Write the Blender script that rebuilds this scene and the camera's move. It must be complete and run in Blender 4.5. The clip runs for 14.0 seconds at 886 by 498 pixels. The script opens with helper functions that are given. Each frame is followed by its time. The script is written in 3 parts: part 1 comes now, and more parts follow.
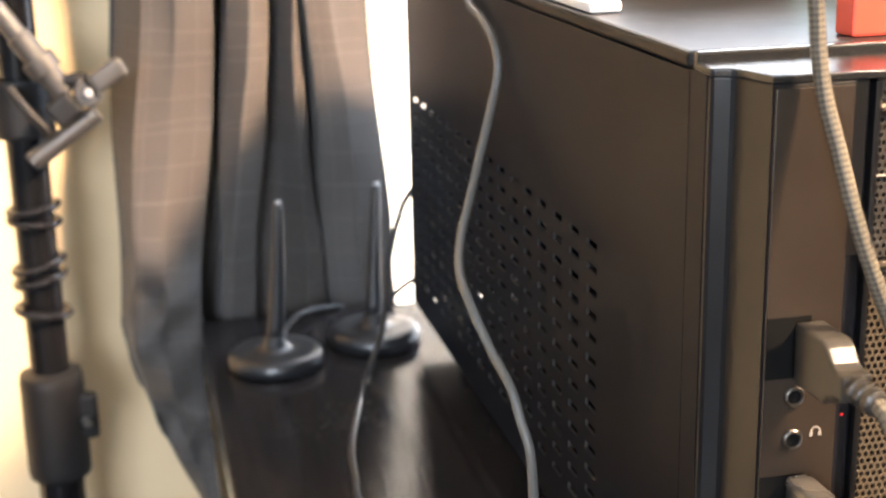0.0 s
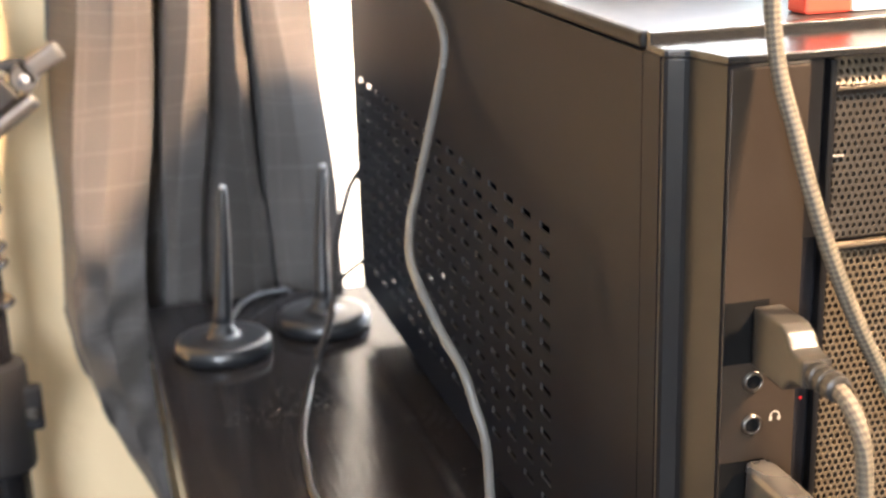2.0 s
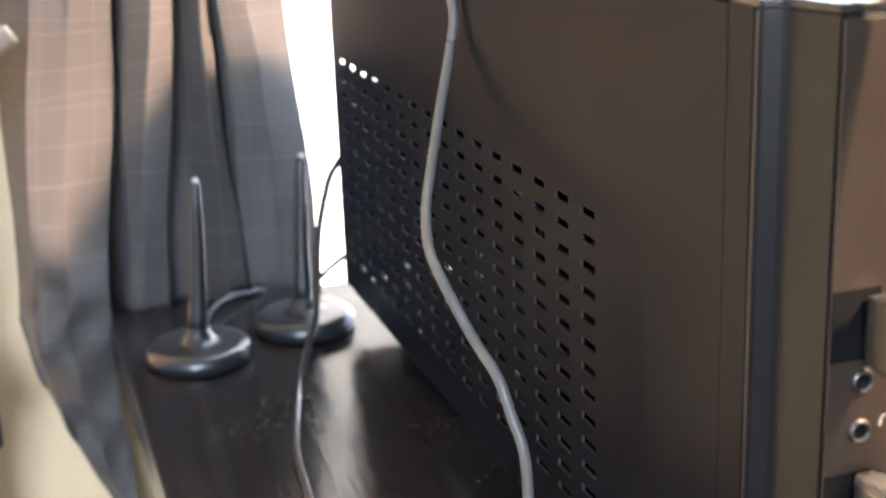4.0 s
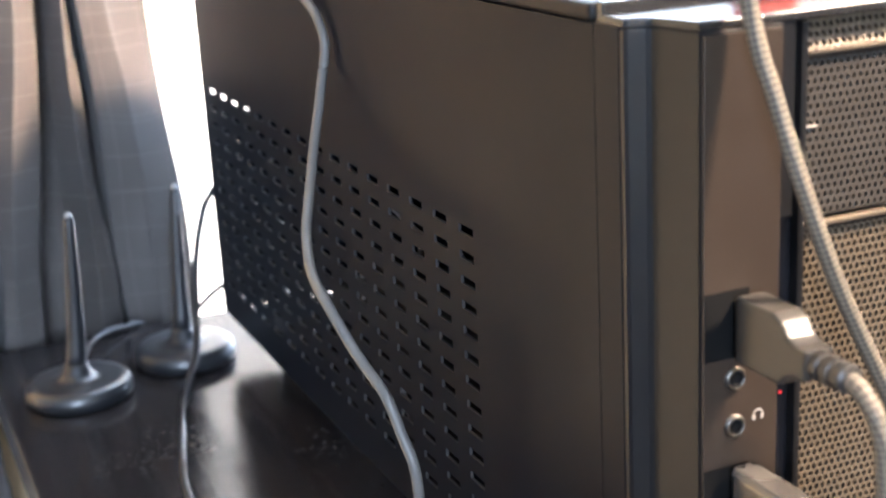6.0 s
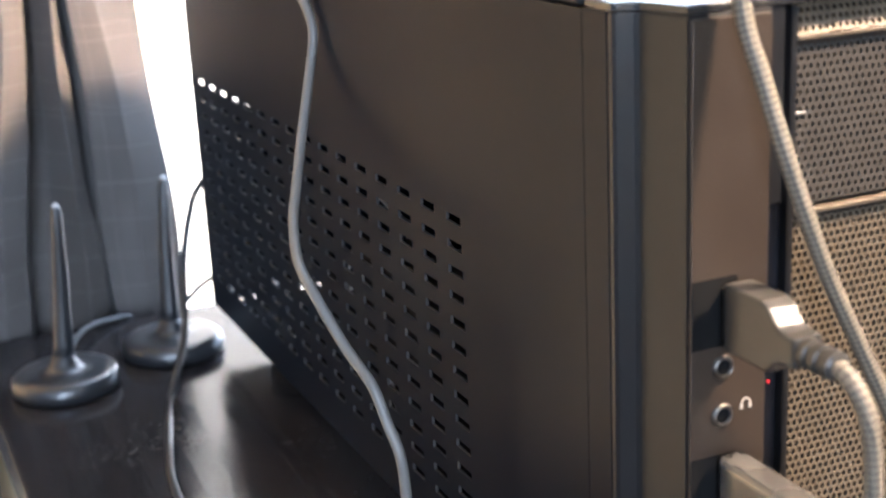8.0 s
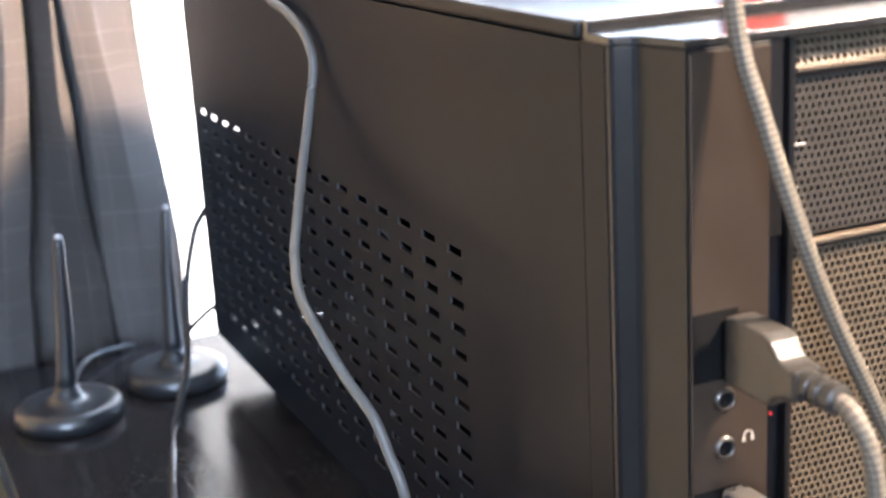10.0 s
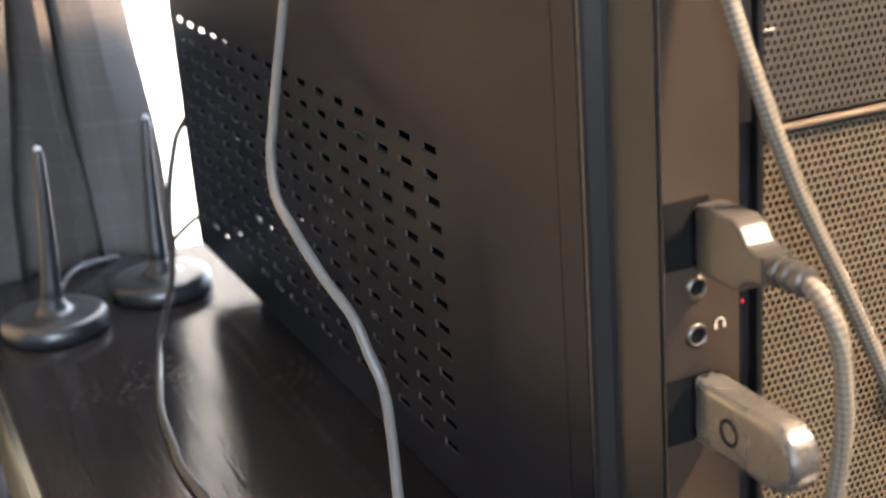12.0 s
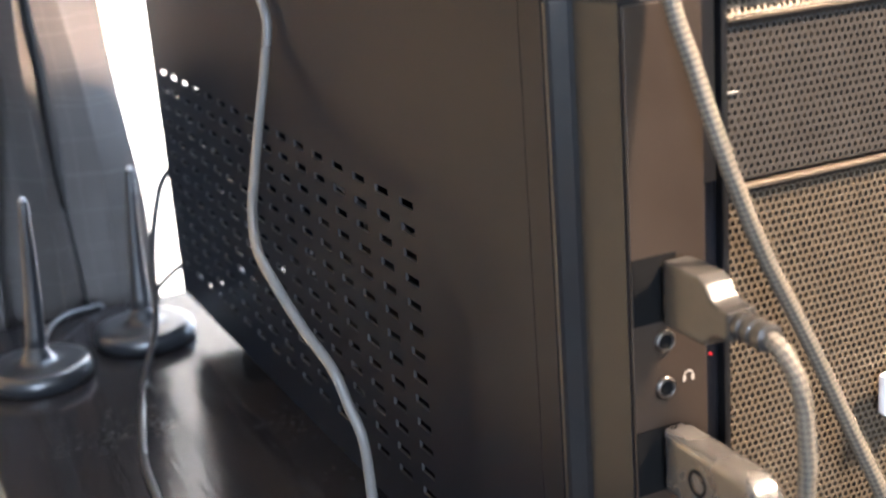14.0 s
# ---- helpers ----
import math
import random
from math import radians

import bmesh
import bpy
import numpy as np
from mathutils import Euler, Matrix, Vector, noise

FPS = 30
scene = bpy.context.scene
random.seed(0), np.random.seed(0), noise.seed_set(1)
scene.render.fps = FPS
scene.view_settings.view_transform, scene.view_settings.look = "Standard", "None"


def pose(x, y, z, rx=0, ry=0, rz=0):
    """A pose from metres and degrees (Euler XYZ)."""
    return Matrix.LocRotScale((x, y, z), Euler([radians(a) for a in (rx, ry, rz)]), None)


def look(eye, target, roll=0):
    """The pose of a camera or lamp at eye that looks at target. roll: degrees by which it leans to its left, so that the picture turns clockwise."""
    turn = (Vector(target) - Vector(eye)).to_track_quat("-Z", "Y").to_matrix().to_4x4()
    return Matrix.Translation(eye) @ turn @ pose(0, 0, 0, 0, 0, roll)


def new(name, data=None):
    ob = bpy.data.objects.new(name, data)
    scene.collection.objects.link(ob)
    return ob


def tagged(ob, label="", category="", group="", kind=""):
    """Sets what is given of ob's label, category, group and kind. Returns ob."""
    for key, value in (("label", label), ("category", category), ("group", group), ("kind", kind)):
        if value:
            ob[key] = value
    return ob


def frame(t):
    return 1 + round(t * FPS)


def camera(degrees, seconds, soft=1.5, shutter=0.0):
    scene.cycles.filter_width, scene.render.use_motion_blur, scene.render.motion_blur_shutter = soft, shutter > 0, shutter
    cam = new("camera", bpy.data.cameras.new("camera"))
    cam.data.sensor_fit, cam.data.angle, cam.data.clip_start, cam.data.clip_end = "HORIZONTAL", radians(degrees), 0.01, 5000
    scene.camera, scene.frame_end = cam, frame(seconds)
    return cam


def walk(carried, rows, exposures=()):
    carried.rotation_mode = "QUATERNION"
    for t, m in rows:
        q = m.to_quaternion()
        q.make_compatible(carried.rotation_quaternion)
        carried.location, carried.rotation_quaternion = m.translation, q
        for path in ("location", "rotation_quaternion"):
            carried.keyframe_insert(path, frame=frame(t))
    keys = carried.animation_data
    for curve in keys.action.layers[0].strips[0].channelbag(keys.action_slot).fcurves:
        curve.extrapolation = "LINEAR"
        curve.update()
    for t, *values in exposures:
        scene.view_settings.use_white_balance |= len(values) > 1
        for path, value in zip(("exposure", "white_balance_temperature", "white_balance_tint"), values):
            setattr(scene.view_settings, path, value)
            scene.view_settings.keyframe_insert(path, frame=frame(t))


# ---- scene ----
# ---------------------------------------------------------------- camera
cam = camera(35.23, 14.0, soft=2.0)
cam.data.dof.use_dof = True
cam.data.dof.focus_distance = 0.405
cam.data.dof.aperture_fstop = 16.0
walk(cam, [
    (0.0, look((-0.1411, -0.4121, 0.2593), (-0.0367, 0.0566, 0.1201), -1.21)),
    (0.5, look((-0.1423, -0.4081, 0.2597), (-0.0284, 0.0553, 0.1101), -1.42)),
    (1.0, look((-0.1416, -0.4067, 0.2598), (-0.0261, 0.0569, 0.1123), -1.56)),
    (1.5, look((-0.1408, -0.4056, 0.2602), (-0.0209, 0.0566, 0.1120), -1.48)),
    (2.0, look((-0.1400, -0.4026, 0.2606), (-0.0179, 0.0589, 0.1120), -1.68)),
    (2.2, look((-0.1396, -0.4002, 0.2620), (-0.0168, 0.0613, 0.1139), -1.74)),
    (4.3, look((-0.1625, -0.3458, 0.2439), (-0.0053, 0.1043, 0.0933), -2.50)),
    (4.5, look((-0.1670, -0.3482, 0.2508), (0.0130, 0.0950, 0.1054), -2.89)),
    (5.0, look((-0.1613, -0.3536, 0.2486), (0.0305, 0.0875, 0.1119), -3.35)),
    (5.5, look((-0.1662, -0.3562, 0.2404), (0.0177, 0.0823, 0.0858), -2.28)),
    (6.0, look((-0.1605, -0.3552, 0.2469), (0.0289, 0.0843, 0.1022), -3.10)),
    (6.5, look((-0.1603, -0.3547, 0.2446), (0.0294, 0.0857, 0.1032), -2.36)),
    (7.0, look((-0.1613, -0.3554, 0.2466), (0.0278, 0.0845, 0.1028), -3.00)),
    (7.5, look((-0.1597, -0.3547, 0.2431), (0.0316, 0.0838, 0.0977), -2.84)),
    (9.8, look((-0.1566, -0.3528, 0.2436), (0.0342, 0.0878, 0.1038), -2.69)),
    (10.0, look((-0.1564, -0.3533, 0.2458), (0.0346, 0.0877, 0.1080), -3.26)),
    (10.5, look((-0.1544, -0.3537, 0.2474), (0.0418, 0.0860, 0.1128), -3.31)),
    (11.0, look((-0.1534, -0.3517, 0.2456), (0.0454, 0.0859, 0.1077), -3.71)),
    (11.5, look((-0.1544, -0.3549, 0.2457), (0.0386, 0.0840, 0.1038), -3.61)),
    (12.0, look((-0.1527, -0.3568, 0.2410), (0.0349, 0.0755, 0.0739), -4.39)),
    (12.5, look((-0.1544, -0.3594, 0.2443), (0.0323, 0.0763, 0.0851), -3.35)),
    (13.0, look((-0.1553, -0.3643, 0.2463), (0.0352, 0.0705, 0.0892), -4.22)),
    (13.5, look((-0.1564, -0.3628, 0.2488), (0.0315, 0.0746, 0.0960), -3.80)),
    (14.0, look((-0.1534, -0.3648, 0.2473), (0.0419, 0.0690, 0.0936), -4.35)),
], exposures=[(0.0, -0.4, 5800, 11), (0.5, -0.42, 5950, 12), (1.0, -0.12, 5950, 12), (1.5, 0.0, 5950, 12), (2.2, 0.0, 5950, 12), (4.3, 0.0, 5250, 11), (6.0, 0.0, 5100, 11), (7.7, 0.0, 5100, 11), (9.8, 0.0, 5000, 11), (10.8, 0.0, 5050, 11), (12.0, 0.0, 5450, 11), (13.0, 0.0, 5250, 11), (14.0, 0.0, 5150, 11)])

# ---------------------------------------------------------------- world and lights
world = bpy.data.worlds.new("world")
scene.world = world
world.use_nodes = True
_wt = world.node_tree
_sky = _wt.nodes.new("ShaderNodeTexSky")
_sky.sky_type = 'NISHITA'
_sky.sun_disc = False
_sky.sun_elevation = radians(40)
_sky.sun_rotation = radians(20)
_wt.nodes["Background"].inputs["Strength"].default_value = 0.12
_wt.links.new(_sky.outputs[0], _wt.nodes["Background"].inputs["Color"])


def area(name, m, sx, sy, power, colour):
    d = bpy.data.lights.new(name, 'AREA')
    d.shape, d.size, d.size_y, d.energy, d.color = 'RECTANGLE', sx, sy, power, colour
    ob = new(name, d)
    ob.matrix_world = m
    return ob


# daylight lamp turned inward past the window's opening; the warm ceiling lamp behind the camera
area("window_daylight", look((0.66, 0.365, 0.57), (0.296, -1.0, 0.35)), 1.10, 1.2, 45, (0.86, 0.93, 1.0))
# cool fill daylight from an unseen window added behind the camera
area("added_fill_daylight", look((-1.25, -3.55, 0.80), (0.0, 0.0, 0.1)), 1.2, 1.1, 130, (0.95, 0.98, 1.0))
area("ceiling_lamp_light", look((0.79, -0.54, 1.19), (-0.02, 0.25, 0.1)), 0.16, 0.16, 40, (1.0, 0.66, 0.37)).data.spread = radians(75)


# ---------------------------------------------------------------- materials
def mat(name, col, rough=0.5, metal=0.0, col2=None, scale=60, bump=0.0, bscale=200, spec=0.5, stretch=(1, 1, 1), coat=0.0, rvar=0.08, detail=6, sheen=0.0, dust=0.0):
    m = bpy.data.materials.new(name)
    m.use_nodes = True
    nt = m.node_tree
    b = nt.nodes["Principled BSDF"]
    b.inputs["Roughness"].default_value = rough
    b.inputs["Metallic"].default_value = metal
    b.inputs["Specular IOR Level"].default_value = spec
    b.inputs["Coat Weight"].default_value = coat
    b.inputs["Sheen Weight"].default_value = sheen
    tc = nt.nodes.new("ShaderNodeTexCoord")
    mp = nt.nodes.new("ShaderNodeMapping")
    mp.inputs["Scale"].default_value = stretch
    nt.links.new(tc.outputs["Object"], mp.inputs[0])
    n1 = nt.nodes.new("ShaderNodeTexNoise")
    n1.inputs["Scale"].default_value = scale
    n1.inputs["Detail"].default_value = detail
    nt.links.new(mp.outputs[0], n1.inputs["Vector"])
    ramp = nt.nodes.new("ShaderNodeMix")
    ramp.data_type = 'RGBA'
    c2 = col2 or tuple(min(1, c * 1.25 + 0.003) for c in col)
    ramp.inputs[6].default_value = (*col, 1)
    ramp.inputs[7].default_value = (*c2, 1)
    nt.links.new(n1.outputs["Fac"], ramp.inputs[0])
    nt.links.new(ramp.outputs[2], b.inputs["Base Color"])
    n2 = nt.nodes.new("ShaderNodeTexNoise")
    n2.inputs["Scale"].default_value = bscale
    n2.inputs["Detail"].default_value = 4
    nt.links.new(mp.outputs[0], n2.inputs["Vector"])
    mr = nt.nodes.new("ShaderNodeMapRange")
    mr.inputs["To Min"].default_value = max(0.02, rough - rvar)
    mr.inputs["To Max"].default_value = min(1, rough + rvar)
    nt.links.new(n1.outputs["Fac"], mr.inputs["Value"])
    nt.links.new(mr.outputs[0], b.inputs["Roughness"])
    if dust:
        dn = nt.nodes.new("ShaderNodeTexNoise")
        dn.inputs["Scale"].default_value = 420
        dn.inputs["Detail"].default_value = 3
        nt.links.new(tc.outputs["Object"], dn.inputs["Vector"])
        big = nt.nodes.new("ShaderNodeTexNoise")
        big.inputs["Scale"].default_value = 18
        nt.links.new(tc.outputs["Object"], big.inputs["Vector"])
        ml = nt.nodes.new("ShaderNodeMath")
        ml.operation = 'MULTIPLY'
        nt.links.new(dn.outputs["Fac"], ml.inputs[0])
        nt.links.new(big.outputs["Fac"], ml.inputs[1])
        st = nt.nodes.new("ShaderNodeMapRange")
        st.inputs["From Min"].default_value = 0.36
        st.inputs["From Max"].default_value = 0.43
        st.inputs["To Max"].default_value = dust
        nt.links.new(ml.outputs[0], st.inputs["Value"])
        dm = nt.nodes.new("ShaderNodeMix")
        dm.data_type = 'RGBA'
        nt.links.new(st.outputs[0], dm.inputs[0])
        nt.links.new(ramp.outputs[2], dm.inputs[6])
        dm.inputs[7].default_value = (0.30, 0.28, 0.26, 1)
        nt.links.new(dm.outputs[2], b.inputs["Base Color"])
    if bump:
        bp = nt.nodes.new("ShaderNodeBump")
        bp.inputs["Strength"].default_value = bump
        bp.inputs["Distance"].default_value = 0.001
        nt.links.new(n2.outputs["Fac"], bp.inputs["Height"])
        nt.links.new(bp.outputs[0], b.inputs["Normal"])
    return m


def glow(name, col, strength):
    m = bpy.data.materials.new(name)
    m.use_nodes = True
    b = m.node_tree.nodes["Principled BSDF"]
    b.inputs["Base Color"].default_value = (*col, 1)
    b.inputs["Emission Color"].default_value = (*col, 1)
    b.inputs["Emission Strength"].default_value = strength
    return m


M_STEEL = mat("black_powder_coated_steel", (0.0034, 0.0049, 0.0084), 0.29, 0.0, (0.0066, 0.0091, 0.0146), 22, 0.0, 2600, 0.10, rvar=0.03)
M_TOP = mat("black_satin_steel_top", (0.010, 0.0100, 0.0105), 0.40, 0.0, (0.018, 0.0175, 0.0175), 40, 0.0, 2600, 0.18, dust=0.06)
M_CAP = mat("glossy_bezel_plastic", (0.012, 0.012, 0.013), 0.20, 0.0, (0.016, 0.016, 0.017), 50, 0.1, 2500, 0.75, dust=0.03)
M_INSIDE = mat("black_inner_steel", (0.005, 0.005, 0.006), 0.6, 0.0, None, 40, 0, 200, 0.1)
M_BEZEL = mat("black_satin_plastic", (0.0055, 0.0055, 0.0062), 0.30, 0.0, (0.0085, 0.0085, 0.0092), 50, 0.0, 3000, 0.45, rvar=0.03)
# bezel plastic browned: the warm reflection on the socket strip is in its colour
M_STRIP = mat("warm_lit_strip_plastic", (0.023, 0.0163, 0.0110), 0.34, 0.0, (0.032, 0.023, 0.0158), 50, 0.15, 3000, 0.55)
# black paint raised to brown: the lamp's warm sheen is put into the base
M_MESH = mat("lamp_warmed_black_mesh", (0.098, 0.078, 0.053), 0.36, 0.3, (0.142, 0.111, 0.075), 120, 0.1, 900, 0.6)
# mesh paint again, darker and greyer for the light angle on the upper cover
M_COVER = mat("shaded_mesh_cover", (0.034, 0.030, 0.025), 0.45, 0.1, (0.050, 0.044, 0.037), 120, 0.1, 900, 0.4)
M_RIB = mat("dull_painted_rib", (0.062, 0.049, 0.034), 0.62, 0.0, (0.088, 0.068, 0.047), 120, 0.1, 900, 0.3)
M_FILTER = mat("dusty_filter_foam", (0.015, 0.012, 0.010), 0.9, 0.0, (0.075, 0.058, 0.040), 45, 0.8, 500, 0.2)
M_DESK = mat("black_brown_wood_laminate", (0.0080, 0.0076, 0.0082), 0.14, 0.0, (0.027, 0.0232, 0.0228), 14, 0.12, 40, 0.22, (14, 1.2, 14), 0.0, 0.05, dust=0.10)
M_WALL = mat("warm_cream_wall_paint", (0.80, 0.63, 0.38), 0.85, 0.0, (0.84, 0.68, 0.43), 12, 0.5, 160, 0.3)
M_WALL2 = mat("pale_grey_wall_paint", (0.40, 0.42, 0.45), 0.85, 0.0, (0.46, 0.48, 0.51), 10, 0.4, 140, 0.3)
M_WHITE = mat("white_window_paint", (0.80, 0.79, 0.76), 0.45, 0.0, None, 20, 0.05, 300)
M_CEIL = mat("white_ceiling_paint", (0.62, 0.62, 0.62), 0.9, 0.0, None, 8, 0.3, 120)
M_FLOOR = mat("dark_wood_floor", (0.05, 0.036, 0.027), 0.5, 0.0, (0.085, 0.062, 0.046), 6, 0.1, 60, 0.5, (1, 10, 1))
M_RUBBER = mat("black_rubber", (0.014, 0.015, 0.017), 0.33, 0.0, (0.019, 0.0205, 0.023), 25, 0.03, 1800, 0.8, rvar=0.03)
M_TIP = mat("worn_grey_tip", (0.35, 0.35, 0.36), 0.35)
M_GREYCABLE = mat("grey_cable_jacket", (0.13, 0.126, 0.116), 0.42, 0.0, (0.165, 0.157, 0.144), 90, 0.1, 900)
M_BLACKCABLE = mat("thin_black_cable_jacket", (0.020, 0.020, 0.021), 0.34)
M_PLUG = mat("grey_plug_moulding", (0.024, 0.0225, 0.020), 0.34, 0.0, (0.033, 0.031, 0.028), 80, 0.1, 1500, 0.45)
M_METAL = mat("polished_nickel", (0.16, 0.15, 0.135), 0.34, 1.0)
M_STICK = mat("brushed_grey_metal", (0.13, 0.125, 0.118), 0.27, 0.7, (0.17, 0.163, 0.155), 100)
# thin paint on the punched edges, also lightened for the light they catch
M_SLOTEDGE = mat("worn_lit_slot_edge", (0.035, 0.033, 0.031), 0.35, 0.0, (0.06, 0.057, 0.053), 300)
# near-black for the shade in sockets, ports and joint; also the stick's round mark
M_DARKHOLE = mat("hole_shade_and_mark_black", (0.004, 0.004, 0.004), 0.8, spec=0.1)
M_PRINT = mat("light_grey_print", (0.28, 0.25, 0.21), 0.6)
M_STAND = mat("black_stand_enamel", (0.004, 0.004, 0.005), 0.22, 0.0, None, 60, 0.02, 600, 0.3)
M_STANDPL = mat("dark_grey_stand_plastic", (0.010, 0.010, 0.011), 0.45, 0.0, None, 60, 0.05, 1200, 0.3)
M_LEVER = mat("grey_cast_metal", (0.075, 0.072, 0.07), 0.34, 0.4, None, 90, 0.1, 900)
M_REDPL = mat("red_glossy_card", (0.62, 0.07, 0.04), 0.35)
M_PAPER = mat("white_paper", (0.80, 0.80, 0.80), 0.6)
M_BLUE = mat("light_blue_card", (0.22, 0.45, 0.60), 0.5)
M_GLOSSBLK = mat("glossy_black_plastic", (0.010, 0.010, 0.012), 0.15)
M_SKYCARD = glow("bright_hazy_sky", (1.0, 0.90, 0.76), 6.0)
M_LAMP = glow("warm_lamp_diffuser", (1.0, 0.78, 0.5), 3.0)
M_LED = glow("red_indicator", (0.9, 0.03, 0.03), 0.12)
M_BOARD = mat("circuit_board", (0.006, 0.011, 0.008), 0.5, 0.0, (0.012, 0.02, 0.014), 150)


def glass_material():
    m = bpy.data.materials.new("window_glass")
    m.use_nodes = True
    b = m.node_tree.nodes["Principled BSDF"]
    b.inputs["Transmission Weight"].default_value = 1.0
    b.inputs["Roughness"].default_value = 0.0
    b.inputs["IOR"].default_value = 1.45
    return m


M_GLASS = glass_material()


def braid_material():
    """Woven sleeve: light and dark yarns crossing."""
    m = mat("braided_grey_sleeve", (0.17, 0.155, 0.13), 0.6, 0.0, (0.24, 0.215, 0.18), 500)
    nt = m.node_tree
    b = nt.nodes["Principled BSDF"]
    uv = nt.nodes.new("ShaderNodeTexCoord")
    mp = nt.nodes.new("ShaderNodeMapping")
    mp.inputs["Rotation"].default_value = (0, 0, radians(45))
    mp.inputs["Scale"].default_value = (1.0, 1.0, 1.0)
    nt.links.new(uv.outputs["UV"], mp.inputs[0])
    ck = nt.nodes.new("ShaderNodeTexChecker")
    ck.inputs["Scale"].default_value = 1.0
    ck.inputs["Color1"].default_value = (0.165, 0.140, 0.104, 1)
    ck.inputs["Color2"].default_value = (0.070, 0.060, 0.046, 1)
    nt.links.new(mp.outputs[0], ck.inputs["Vector"])
    nt.links.new(ck.outputs["Color"], b.inputs["Base Color"])
    bp = nt.nodes.new("ShaderNodeBump")
    bp.inputs["Strength"].default_value = 0.6
    bp.inputs["Distance"].default_value = 0.0004
    nt.links.new(ck.outputs["Fac"], bp.inputs["Height"])
    nt.links.new(bp.outputs[0], b.inputs["Normal"])
    return m


M_BRAID = braid_material()


def curtain_material():
    """Grey-brown slub cloth with woven-in horizontal threads and dotted stitch lines."""
    m = mat("grey_brown_slub_cloth", (0.080, 0.073, 0.069), 0.58, 0.0, (0.115, 0.105, 0.099), 30, 0.0, 300, 0.3, (1, 1, 1), 0.0, 0.05, 8, 0.08)
    nt = m.node_tree
    b = nt.nodes["Principled BSDF"]
    uv = nt.nodes.new("ShaderNodeTexCoord")
    sep = nt.nodes.new("ShaderNodeSeparateXYZ")
    nt.links.new(uv.outputs["UV"], sep.inputs[0])
    nz = nt.nodes.new("ShaderNodeTexNoise")
    nz.inputs["Scale"].default_value = 14
    nt.links.new(uv.outputs["UV"], nz.inputs["Vector"])

    def line(src, period, width, wobble):
        a = nt.nodes.new("ShaderNodeMath")
        a.operation = 'MULTIPLY_ADD'
        nt.links.new(nz.outputs["Fac"], a.inputs[0])
        a.inputs[1].default_value = wobble
        nt.links.new(src, a.inputs[2])
        p = nt.nodes.new("ShaderNodeMath")
        p.operation = 'PINGPONG'
        p.inputs[1].default_value = period / 2
        nt.links.new(a.outputs[0], p.inputs[0])
        c = nt.nodes.new("ShaderNodeMath")
        c.operation = 'LESS_THAN'
        c.inputs[1].default_value = width
        nt.links.new(p.outputs[0], c.inputs[0])
        return c

    hl = line(sep.outputs["Y"], 0.0190, 0.00018, 0.010)
    hl2 = line(sep.outputs["Y"], 0.041, 0.00018, 0.02)
    vl = line(sep.outputs["X"], 0.027, 0.00025, 0.001)
    dots = line(sep.outputs["Y"], 0.0022, 0.0006, 0.0)
    vd = nt.nodes.new("ShaderNodeMath")
    vd.operation = 'MULTIPLY'
    nt.links.new(vl.outputs[0], vd.inputs[0])
    nt.links.new(dots.outputs[0], vd.inputs[1])
    mx = nt.nodes.new("ShaderNodeMath")
    mx.operation = 'MAXIMUM'
    nt.links.new(hl.outputs[0], mx.inputs[0])
    nt.links.new(vd.outputs[0], mx.inputs[1])
    mx2 = nt.nodes.new("ShaderNodeMath")
    mx2.operation = 'MAXIMUM'
    nt.links.new(mx.outputs[0], mx2.inputs[0])
    nt.links.new(hl2.outputs[0], mx2.inputs[1])
    old = b.inputs["Base Color"].links[0].from_socket
    mix = nt.nodes.new("ShaderNodeMix")
    mix.data_type = 'RGBA'
    nt.links.new(mx2.outputs[0], mix.inputs[0])
    nt.links.new(old, mix.inputs[6])
    mix.inputs[7].default_value = (0.150, 0.137, 0.128, 1)
    nt.links.new(mix.outputs[2], b.inputs["Base Color"])
    wv = nt.nodes.new("ShaderNodeTexNoise")
    wv.inputs["Scale"].default_value = 900
    nt.links.new(uv.outputs["UV"], wv.inputs["Vector"])
    ad = nt.nodes.new("ShaderNodeMath")
    nt.links.new(wv.outputs["Fac"], ad.inputs[0])
    nt.links.new(mx2.outputs[0], ad.inputs[1])
    bp = nt.nodes.new("ShaderNodeBump")
    bp.inputs["Strength"].default_value = 0.5
    bp.inputs["Distance"].default_value = 0.0006
    nt.links.new(ad.outputs[0], bp.inputs["Height"])
    nt.links.new(bp.outputs[0], b.inputs["Normal"])
    tl = nt.nodes.new("ShaderNodeBsdfTranslucent")
    nt.links.new(mix.outputs[2], tl.inputs["Color"])
    ms = nt.nodes.new("ShaderNodeMixShader")
    ms.inputs[0].default_value = 0.16
    outn = nt.nodes["Material Output"]
    nt.links.new(b.outputs[0], ms.inputs[1])
    nt.links.new(tl.outputs[0], ms.inputs[2])
    nt.links.new(ms.outputs[0], outn.inputs["Surface"])
    return m


M_CURTAIN = curtain_material()


# ---------------------------------------------------------------- building helpers
def mesh_object(name, bm, material, smooth=False):
    me = bpy.data.meshes.new(name)
    bm.to_mesh(me)
    bm.free()
    me.materials.append(material)
    if smooth:
        for p in me.polygons:
            p.use_smooth = True
    return new(name, me)


def part(name, bm, material, parent, label="", smooth=False):
    ob = mesh_object(name, bm, material, smooth)
    ob.parent = parent
    if label:
        tagged(ob, label)
    return ob


def thing(name, label, category, at=(0, 0, 0), group="", kind=""):
    ob = new(name)
    ob.location = at
    ob.empty_display_size = 0.02
    return tagged(ob, label, category, group, kind)


